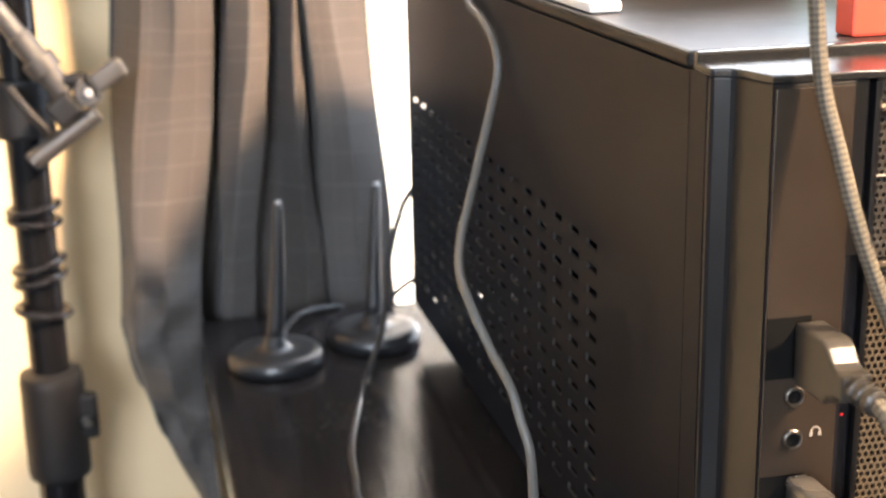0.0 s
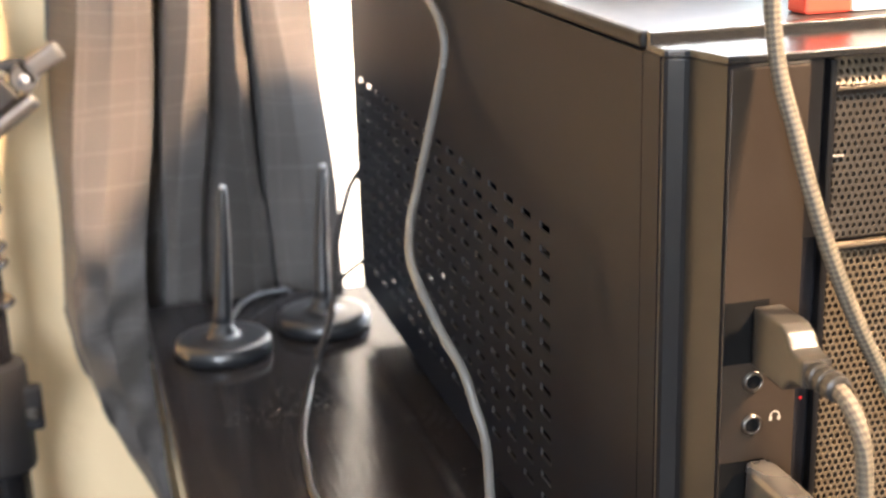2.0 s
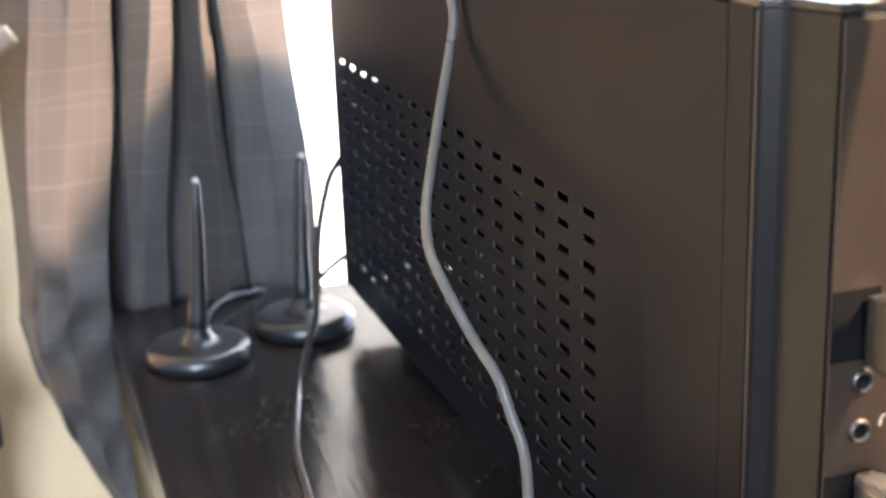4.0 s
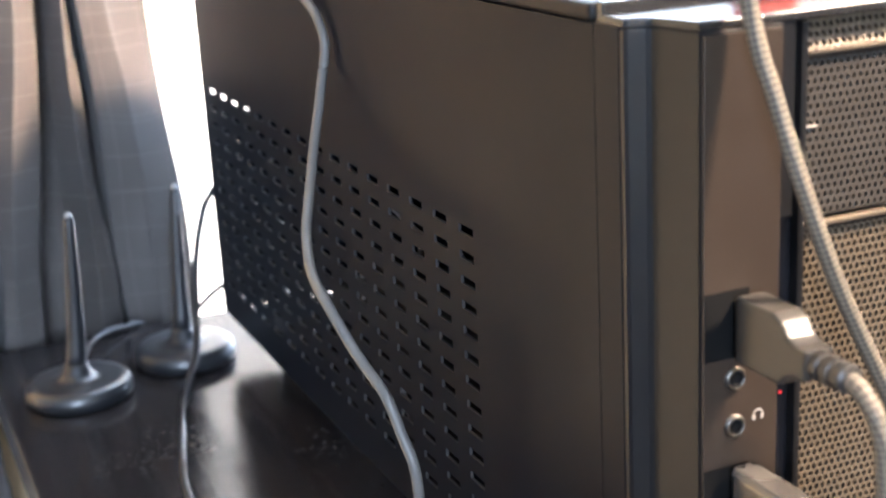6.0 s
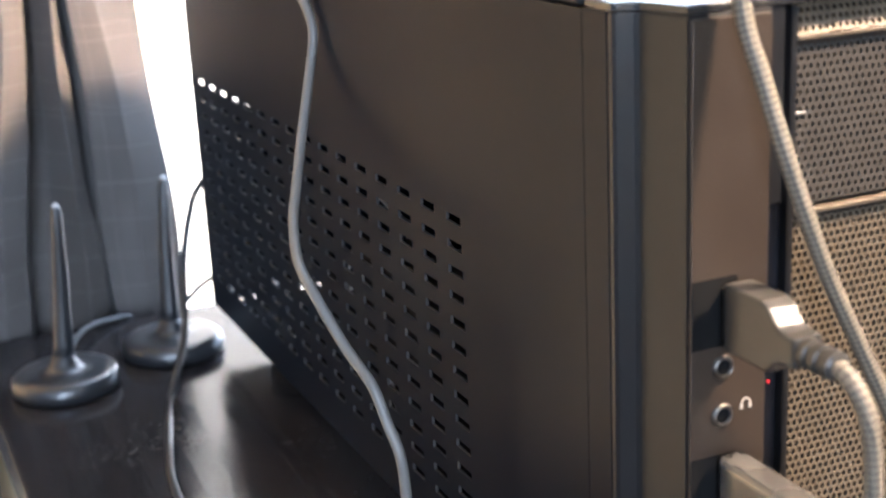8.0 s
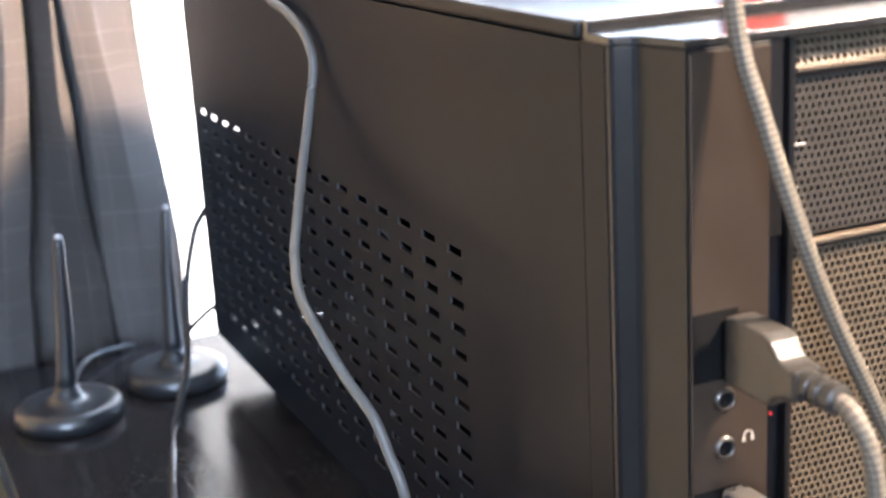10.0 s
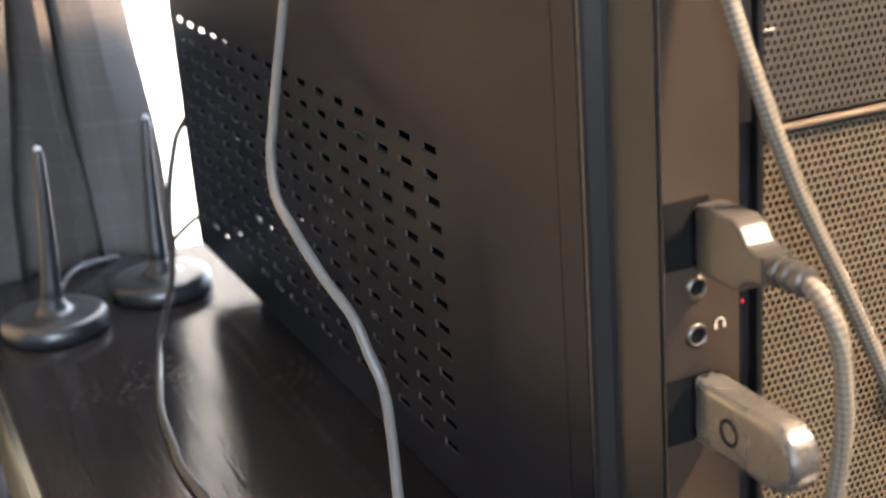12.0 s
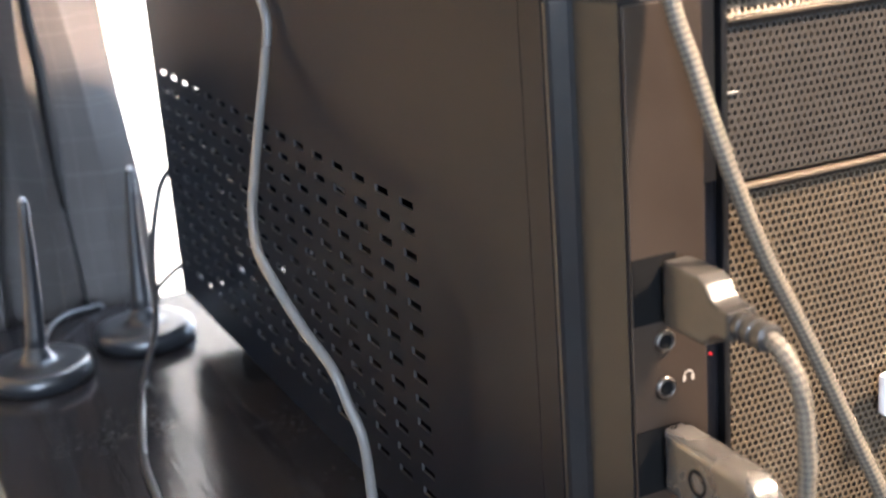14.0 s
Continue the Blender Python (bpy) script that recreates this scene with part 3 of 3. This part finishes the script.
# ---------------------------------------------------------------- plug, memory stick, cables
plug = thing("usb_plug", "grey moulded USB plug with braided cable in the case's front", "plug", (0.0030, 0.0, 0.0172))
PO = (0.0, 0.0, 0.0)
part("shell", local(box(0.0152, 0.0196, -0.1090, -0.1057, 0.111, 0.123), PO), M_METAL, plug)
bm = bmesh.new()
side = [(-0.1085, 0.1092), (-0.1085, 0.1252), (-0.1170, 0.1252), (-0.1220, 0.1252), (-0.1250, 0.1238), (-0.1275, 0.1208), (-0.1300, 0.1198), (-0.1335, 0.1198), (-0.1335, 0.1128), (-0.1300, 0.1128), (-0.1270, 0.1118), (-0.1245, 0.1092)]
vs = [bm.verts.new((0.0137, y, z)) for y, z in side]
f = bm.faces.new(vs)
r = bmesh.ops.extrude_face_region(bm, geom=[f])
bmesh.ops.translate(bm, vec=(0.0078, 0, 0), verts=[v for v in r["geom"] if isinstance(v, bmesh.types.BMVert)])
bmesh.ops.recalc_face_normals(bm, faces=bm.faces)
bmesh.ops.bevel(bm, geom=list(bm.edges), offset=0.0009, segments=2, profile=0.6, affect='EDGES')
part("moulding", local(bm, PO), M_PLUG, plug)
pm = pose(0.0176, -0.1335, 0.1163, 90, 0, 0)
relief = [(0, 0), (0.0034, 0), (0.0034, 0.002), (0.0026, 0.0024), (0.0026, 0.0032), (0.0034, 0.0036), (0.0034, 0.0056), (0.0027, 0.006), (0.0027, 0.0066), (0.0034, 0.007), (0.0033, 0.0095), (0.0024, 0.010), (0, 0.010)]
part("strain_relief", local(lathe(relief, 28, None, pm), PO), M_PLUG, plug, smooth=False)
part("cable", local(tube([(0.0176, -0.142, 0.1163), (0.0178, -0.147, 0.1145), (0.0190, -0.151, 0.108), (0.0200, -0.152, 0.098), (0.0203, -0.152, 0.085), (0.0190, -0.150, 0.06), (0.016, -0.150, 0.02), (0.02, -0.16, 0.0025), (0.06, -0.19, 0.0023), (0.16, -0.2, 0.0023)], 0.0021), PO), M_BRAID, plug, "grey braided cable")

stick = thing("memory_stick", "rounded grey metal memory stick plugged into the case", "memory stick", (0.0030, 0.0, 0.0165))
SO = (0.0, 0.0, 0.0)
bm = bmesh.new()
out = [(-0.1075, 0.0665), (-0.1075, 0.0830)]
for k in range(17):
    a = radians(90 - 180 * k / 16)
    out.append((-0.1365 - 0.0083 * math.cos(a), 0.0748 + 0.0083 * math.sin(a)))
vs = [bm.verts.new((0.0132, y, z)) for y, z in out]
f = bm.faces.new(vs)
r = bmesh.ops.extrude_face_region(bm, geom=[f])
bmesh.ops.translate(bm, vec=(0.0085, 0, 0), verts=[v for v in r["geom"] if isinstance(v, bmesh.types.BMVert)])
bmesh.ops.recalc_face_normals(bm, faces=bm.faces)
bmesh.ops.bevel(bm, geom=[e for e in bm.edges if abs(e.verts[0].co.x - e.verts[1].co.x) < 1e-6], offset=0.0020, segments=4, profile=0.5, affect='EDGES')
part("body", local(bm, SO), M_STICK, stick)
part("shell", local(box(0.0152, 0.0196, -0.1080, -0.1057, 0.0690, 0.0805), SO), M_METAL, stick)
ringbm = bmesh.new()
lathe([(0.0026, 0), (0.0026, 0.0003), (0.0034, 0.0003), (0.0034, 0)], 28, ringbm, pose(0.0133, -0.122, 0.0748, 0, -90, 0))
part("round_mark", local(ringbm, SO), M_DARKHOLE, stick)

hang = tagged(mesh_object("hanging_cable", tube([(0.09, 0.20, 0.2086), (0.05, 0.19, 0.2086), (0.016, 0.178, 0.2088), (0.001, 0.168, 0.2086), (-0.0028, 0.1503, 0.1968), (-0.0028, 0.1314, 0.1930), (-0.0028, 0.1141, 0.1875), (-0.0028, 0.1060, 0.1805), (-0.0030, 0.1046, 0.1748), (-0.0045, 0.1043, 0.1673), (-0.0090, 0.0977, 0.1570), (-0.0150, 0.0893, 0.1437), (-0.0230, 0.0741, 0.1306), (-0.0290, 0.0606, 0.1234), (-0.0340, 0.0430, 0.1159), (-0.0345, 0.0276, 0.1094), (-0.0300, 0.0165, 0.0958), (-0.0265, 0.0047, 0.0866), (-0.0240, 0.0001, 0.0752), (-0.0220, -0.0038, 0.0651), (-0.021, -0.004, 0.048), (-0.0215, -0.006, 0.028), (-0.024, -0.014, 0.010), (-0.03, -0.04, 0.0024), (-0.03, -0.15, 0.0022), (0.0, -0.3, 0.0022)], 0.0017), M_GREYCABLE, True), "smooth grey cable hanging over the side of the case", "cable")
braid = tagged(mesh_object("braided_cable", tube([(0.16, 0.0, 0.2475), (0.11, -0.04, 0.256), (0.06, -0.085, 0.262), (0.028, -0.104, 0.252), (0.0185, -0.1075, 0.232), (0.0185, -0.1085, 0.2150), (0.0200, -0.1105, 0.2005), (0.0225, -0.1140, 0.188), (0.0255, -0.1180, 0.173), (0.0305, -0.120, 0.1575), (0.0376, -0.120, 0.1417), (0.0508, -0.120, 0.117), (0.0615, -0.121, 0.0945), (0.074, -0.124, 0.065), (0.085, -0.13, 0.025), (0.095, -0.16, 0.0026), (0.15, -0.22, 0.0023)], 0.0020), M_BRAID, True), "grey braided cable hanging over the mesh front", "cable")

# ---------------------------------------------------------------- antennas
def antenna(at, lean, cable, bulge):
    a = thing("wifi_antenna", "black rubber stick antenna on a round magnetic foot", "antenna", at, "antennas beside the case")
    base = [(0, 0), (0.0232, 0), (0.0246, 0.0012), (0.0249, 0.0045), (0.0243, 0.0072), (0.0228, 0.0086), (0.0190, 0.0092), (0.0140, 0.0093), (0.0100, 0.0098), (0.0075, 0.0112), (0.0058, 0.0138), (0.0050, 0.017), (0, 0.017)]
    part("base", lathe(base, 64), M_RUBBER, a, "round rubber foot", True)
    stem = [(0, 0.0150), (0.0051, 0.0150), (0.0046, 0.022), (0.0040, 0.036), (0.0034, 0.055), (0.0028, 0.072), (0.0024, 0.084), (0.0020, 0.0868), (0, 0.0872)]
    bm = lathe(stem, 28)
    for v in bm.verts:
        k = max(0.0, v.co.z - 0.014) / 0.073
        v.co.x += lean[0] * k + bulge * math.sin(k * math.pi)
        v.co.y += lean[1] * k
    part("stem", bm, M_RUBBER, a, "slim tapered rubber whip", True)
    tip = lathe([(0, 0.0868), (0.0017, 0.0868), (0.0017, 0.0878), (0.0009, 0.0888), (0, 0.0889)], 20, None, pose(lean[0], lean[1], 0))
    part("tip", tip, M_TIP, a, "worn shiny tip", True)
    bm = local(tube(cable, 0.0014, 10), at)
    part("cable", bm, M_BLACKCABLE, a, "thin black cable", True)
    return a


antenna((-0.0785, 0.2745, 0.0), (0.005, -0.002), [(-0.073, 0.297, 0.0065), (-0.069, 0.312, 0.0062), (-0.062, 0.330, 0.0060), (-0.052, 0.344, 0.0050), (-0.041, 0.352, 0.0030), (-0.033, 0.3575, 0.0015), (-0.030, 0.3592, -0.006), (-0.030, 0.3592, -0.05), (-0.03, 0.362, -0.2)], 0.0006)
antenna((-0.0225, 0.2960, 0.0), (0.004, 0.001), [(-0.020, 0.3190, 0.006), (-0.012, 0.326, 0.010), (0.002, 0.325, 0.022), (0.02, 0.320, 0.032), (0.05, 0.316, 0.04), (0.06, 0.30, 0.04)], -0.0006)
loop = tagged(mesh_object("antenna_extension_cable", tube([(0.06, 0.312, 0.06), (0.04, 0.316, 0.085), (0.018, 0.316, 0.088), (0.0011, 0.3120, 0.0758), (-0.0062, 0.3060, 0.0629), (-0.0126, 0.2960, 0.0474), (-0.0183, 0.2800, 0.0309), (-0.0242, 0.2620, 0.0173), (-0.0322, 0.2470, 0.0082), (-0.0396, 0.2340, -0.0011), (-0.0520, 0.1847, 0.0014), (-0.0585, 0.1545, 0.0014), (-0.0615, 0.1260, 0.0014), (-0.0636, 0.0997, 0.0014), (-0.060, 0.05, 0.0014), (-0.05, -0.02, 0.0014), (-0.03, -0.2, 0.0014)], 0.0017, 10), M_BLACKCABLE, True), "thin glossy black cable trailing over the desk", "cable")

# ---------------------------------------------------------------- curtain
# plan of the folds at two heights: x high up, x at the desk, y
FOLDS = ((-0.1417, -0.1499, 0.403), (-0.1492, -0.1568, 0.392), (-0.1345, -0.1500, 0.3590), (-0.1171, -0.1327, 0.3545),
         (-0.0945, -0.1118, 0.3600), (-0.0950, -0.1098, 0.400), (-0.0880, -0.1006, 0.402), (-0.0874, -0.0998, 0.3670), (-0.0766, -0.0934, 0.3605),
         (-0.0641, -0.0800, 0.3690), (-0.0618, -0.0742, 0.395), (-0.0553, -0.0639, 0.385), (-0.0502, -0.0494, 0.366), (-0.0461, -0.0387, 0.373),
         (-0.0446, -0.0366, 0.401), (-0.0432, -0.0354, 0.3680), (-0.0266, -0.0175, 0.3655), (-0.0050, 0.0029, 0.374))
LEAD = 4                                  # the last fold hanging free beside the desk
bm = bmesh.new()
lay = bm.loops.layers.uv.new("UVMap")
NX, NZ = 238, 150
ZT, ZB = 1.40, -0.60
heights = [ZB + (ZT - ZB) * (j / NZ) for j in range(NZ + 1)]
heights = sorted({round(z, 5) for z in heights if not -0.15 < z < 0.21} | {round(-0.15 + 0.004 * k, 5) for k in range(91)})
grid, arc = [], []


def ease(w):
    return w * w * (3 - 2 * w)


def over(z, z0, z1):
    return ease(min(1.0, max(0.0, (z - z0) / (z1 - z0))))


for i in range(NX + 1):
    s = i / NX
    k = s * (len(FOLDS) - 1)
    a = min(int(k), len(FOLDS) - 2)
    w = ease(k - a)
    top, low, deep = [FOLDS[a][q] * (1 - w) + FOLDS[a + 1][q] * w for q in range(3)]
    colv = []
    for z in heights:
        h = min(1.25, max(-0.1, (z - 0.009) / 0.16))
        x = low + (top - low) * h
        y = deep
        # slack in the cloth: the folds wander and swell a little
        x += 0.0016 * math.sin(z * 31 + s * 19) * over(z, -0.02, 0.06)
        y += 0.0022 * math.sin(z * 23 + s * 29) + 0.0010 * math.sin(z * 71 - s * 37)
        if k < LEAD + 0.6 and z < 0.07:
            # the free fold bellies out, creases and gathers into a tail under the desk's edge
            d = min(1.0, max(0.0, -z) / 0.135) ** 1.6
            tail = -0.109 + 0.0035 * (k / LEAD - 0.5)
            x = x * (1 - d) + tail * d
            c = over(-z, -0.07, 0.0) * (1 - 0.8 * d)
            y += c * (0.0048 * math.sin(95 * z + 2.6 * k) + 0.0030 * math.sin(160 * z - 3.4 * k + 1.0)) - 0.005 * c
        colv.append(bm.verts.new((x, min(y, 0.4035), z)))
    grid.append(colv)
    mid = len(heights) // 2
    arc.append(arc[-1] + (grid[i][mid].co - grid[i - 1][mid].co).length if i else 0.0)
for i in range(NX):
    for j in range(len(heights) - 1):
        if heights[j] < -0.045 and i / NX * (len(FOLDS) - 1) > LEAD + 0.3:
            continue
        f = bm.faces.new((grid[i][j], grid[i + 1][j], grid[i + 1][j + 1], grid[i][j + 1]))
        for lp, (a, b) in zip(f.loops, ((i, j), (i + 1, j), (i + 1, j + 1), (i, j + 1))):
            lp[lay].uv = (arc[a], grid[a][b].co.z)
bmesh.ops.delete(bm, geom=[v for v in bm.verts if not v.link_faces], context='VERTS')
curtain = tagged(mesh_object("curtain", bm, M_CURTAIN, True), "grey-brown slub curtain hanging in deep folds beside the window", "curtain")
sol = curtain.modifiers.new("thickness", 'SOLIDIFY')
sol.thickness = 0.0012

# ---------------------------------------------------------------- light stand
SX, SY = -0.1965, 0.335
stand = thing("light_stand", "black telescopic light stand with clamps and wrapped cable", "light stand", (SX, SY, ZF))
so = (SX, SY, ZF)


def at_stand(bm):
    return local(bm, so)


part("lower_tube", at_stand(lathe([(0, ZF + 0.10), (0.0125, ZF + 0.10), (0.0125, -0.06), (0, -0.06)], 32, None, pose(SX, SY, 0))), M_STAND, stand, smooth=False)
part("upper_tube", at_stand(lathe([(0, -0.07), (0.0105, -0.07), (0.0105, 0.55), (0, 0.55)], 32, None, pose(SX, SY, 0))), M_STAND, stand)
collar = part("collar", at_stand(lathe([(0.0106, -0.074), (0.0165, -0.074), (0.0172, -0.071), (0.0172, -0.018), (0.0165, -0.014), (0.0106, -0.012)], 40, None, pose(SX, SY, 0))), M_STANDPL, stand, "grey plastic locking collar")
bm = box(SX + 0.010, SX + 0.0235, SY - 0.010, SY - 0.002, -0.052, -0.026, 0.003, 3)
part("lug", at_stand(bm), M_STANDPL, stand)
part("bolt", at_stand(lathe([(0, 0), (0.0035, 0), (0.0035, 0.002), (0.0022, 0.003), (0, 0.003)], 16, None, pose(SX + 0.0175, SY - 0.0105, -0.041, 90, 0, 0))), M_METAL, stand)
for k, (z, tilt, rr) in enumerate(((0.079, 8, 0.0125), (0.072, -5, 0.0125), (0.048, 14, 0.0128), (0.040, 12, 0.0128), (0.022, -8, 0.0135))):
    pts = [(SX + rr * math.cos(a), SY + rr * math.sin(a), z + rr * math.tan(radians(tilt)) * math.cos(a)) for a in [2 * math.pi * q / 12 for q in range(12)]]
    part("wrapped_cable", at_stand(tube(pts + [pts[0]], 0.0022, 10, 4)), M_GLOSSBLK, stand)


def rod(a, b, profile, segs=28):
    """A turned rod from a to b; the profile runs 0 to 1 along it, radii in metres."""
    a, b = Vector(a), Vector(b)
    m = Matrix.Translation(a) @ (b - a).to_track_quat('Z', 'Y').to_matrix().to_4x4()
    return lathe([(r, t * (b - a).length) for r, t in profile], segs, None, m)


AY = SY - 0.020                            # the boom crosses in front of the pole
P = {key: (x, AY, z) for key, x, z in (("up", -0.2090, 0.1950), ("end", -0.1735, 0.1415), ("sleeve_a", -0.1862, 0.1606), ("sleeve_b", -0.1812, 0.1530), ("pad", -0.1746, 0.1352),
                                        ("jaw_a", -0.1935, 0.1075), ("jaw_b", -0.1585, 0.1318), ("disc", -0.1620, 0.1432), ("lever", -0.1600, 0.1462))}
boom = part("boom_arm", at_stand(rod(P["up"], P["end"], [(0, 0), (0.0052, 0), (0.0052, 0.42), (0.0064, 0.43), (0.0064, 0.97), (0.0056, 1), (0, 1)])), M_LEVER, stand, "silver boom tube held in the clamp")
part("clamp", at_stand(lathe([(0.0106, 0.118), (0.0150, 0.118), (0.0156, 0.120), (0.0156, 0.146), (0.0150, 0.148), (0.0106, 0.148)], 36, None, pose(SX, SY, 0))), M_STANDPL, stand, "black clamp round the pole")
part("sleeve", at_stand(rod(P["sleeve_a"], P["sleeve_b"], [(0.0060, 0), (0.0084, 0), (0.0088, 0.08), (0.0088, 0.92), (0.0084, 1), (0.0060, 1)])), M_LEVER, stand, "silver sleeve of the boom")
pad = box(-0.0075, 0.0075, -0.006, 0.004, -0.0070, 0.0070, 0.0030, 4)
bmesh.ops.transform(pad, matrix=pose(P["pad"][0], AY - 0.006, P["pad"][2], 0, -38, 0), verts=pad.verts)
part("grip_pad", at_stand(pad), M_STANDPL, stand, "grey plastic grip pad")
part("jaw_tube", at_stand(rod(P["jaw_a"], P["jaw_b"], [(0, 0), (0.0046, 0), (0.0052, 0.03), (0.0052, 0.85), (0.0049, 0.86), (0.0049, 0.98), (0.0043, 1), (0, 1)])), M_LEVER, stand, "silver jaw tube with a bright end cap")
dx, dy, dz = P["disc"]
part("hinge_disc", at_stand(lathe([(0, 0), (0.0066, 0), (0.0072, 0.001), (0.0072, 0.006), (0.0064, 0.0072), (0, 0.0072)], 32, None, pose(dx, AY - 0.004, dz, 90, 0, 0))), M_LEVER, stand)
part("rivet", at_stand(lathe([(0, 0), (0.0024, 0), (0.0024, 0.001), (0.0014, 0.0022), (0, 0.0024)], 16, None, pose(dx, AY - 0.0112, dz, 90, 0, 0))), M_TIP, stand, "bright steel rivet")
lever = box(0.0, 0.0195, -0.0035, 0.0035, -0.0054, 0.0054, 0.0034, 4)
bmesh.ops.transform(lever, matrix=pose(P["lever"][0], AY - 0.0085, P["lever"][2], 0, -32, 0), verts=lever.verts)
part("lever", at_stand(lever), M_LEVER, stand, "grey wing lever")
# dark sheet put in for the shaded gap at the lever
gap = box(-0.0016, 0.0006, -0.0030, 0.0030, -0.0058, 0.0058, 0.0006, 2)
bmesh.ops.transform(gap, matrix=pose(P["lever"][0], AY - 0.0085, P["lever"][2], 0, -32, 0), verts=gap.verts)
part("lever_gap_shade", at_stand(gap), M_DARKHOLE, stand)
part("hinge_cover", at_stand(rod((dx - 0.013, AY - 0.003, dz + 0.0060), (dx + 0.001, AY - 0.003, dz + 0.0050), [(0, 0), (0.0026, 0.05), (0.0042, 0.6), (0.0036, 0.95), (0, 1)])), M_STANDPL, stand)
part("spring_arm", at_stand(tube([(SX - 0.004, AY - 0.006, dz + 0.004), (SX + 0.004, AY - 0.008, dz - 0.0075), (SX + 0.0115, AY - 0.008, dz - 0.0165), (SX + 0.0135, AY - 0.006, dz - 0.0205)], 0.0026, 12)), M_STANDPL, stand)
for k in range(3):
    a = radians(100 + 120 * k)
    part("leg", at_stand(tube([(SX, SY, ZF + 0.16), (SX + 0.05 * math.cos(a), SY + 0.05 * math.sin(a), ZF + 0.08), (SX + 0.085 * math.cos(a), SY + 0.085 * math.sin(a), ZF + 0.006)], 0.006, 10)), M_STAND, stand)

# ---------------------------------------------------------------- things on the case
CZ = CT + 0.0013
sheet = thing("white_pad", "smooth white rounded pad on the case", "pad", (0.018, 0.045, CZ))
part("cover", box(-0.0162, -0.0050, -0.035, 0.075, 0, 0.004, 0.0018, 3), M_PAPER, sheet)
dev = thing("black_device", "glossy black device with a blue band on top of the case", "device", (0.11, 0.13, CZ))
part("shell", box(-0.072, 0.10, -0.085, 0.10, 0, 0.038, 0.006, 3), M_GLOSSBLK, dev)
part("band", box(-0.020, -0.006, -0.0858, -0.0852, 0.006, 0.030), M_BLUE, dev, "light blue stripe")
clip = thing("white_clip", "small white plastic clip on the mesh front", "clip", (0.0863, -0.1045, 0.0901))
part("body", box(-0.001, 0.012, -0.004, 0.0, -0.006, 0.006, 0.0018, 3), M_PAPER, clip)
red = thing("red_box", "white card box with a red end on the case", "box", (0.13, -0.035, CZ))
part("carton", box(-0.080, -0.066, -0.033, -0.023, 0, 0.040, 0.001), M_REDPL, red)
part("band", box(-0.0659, 0.06, -0.033, -0.023, 0, 0.040, 0.001), M_PAPER, red, "white sleeve round the box")
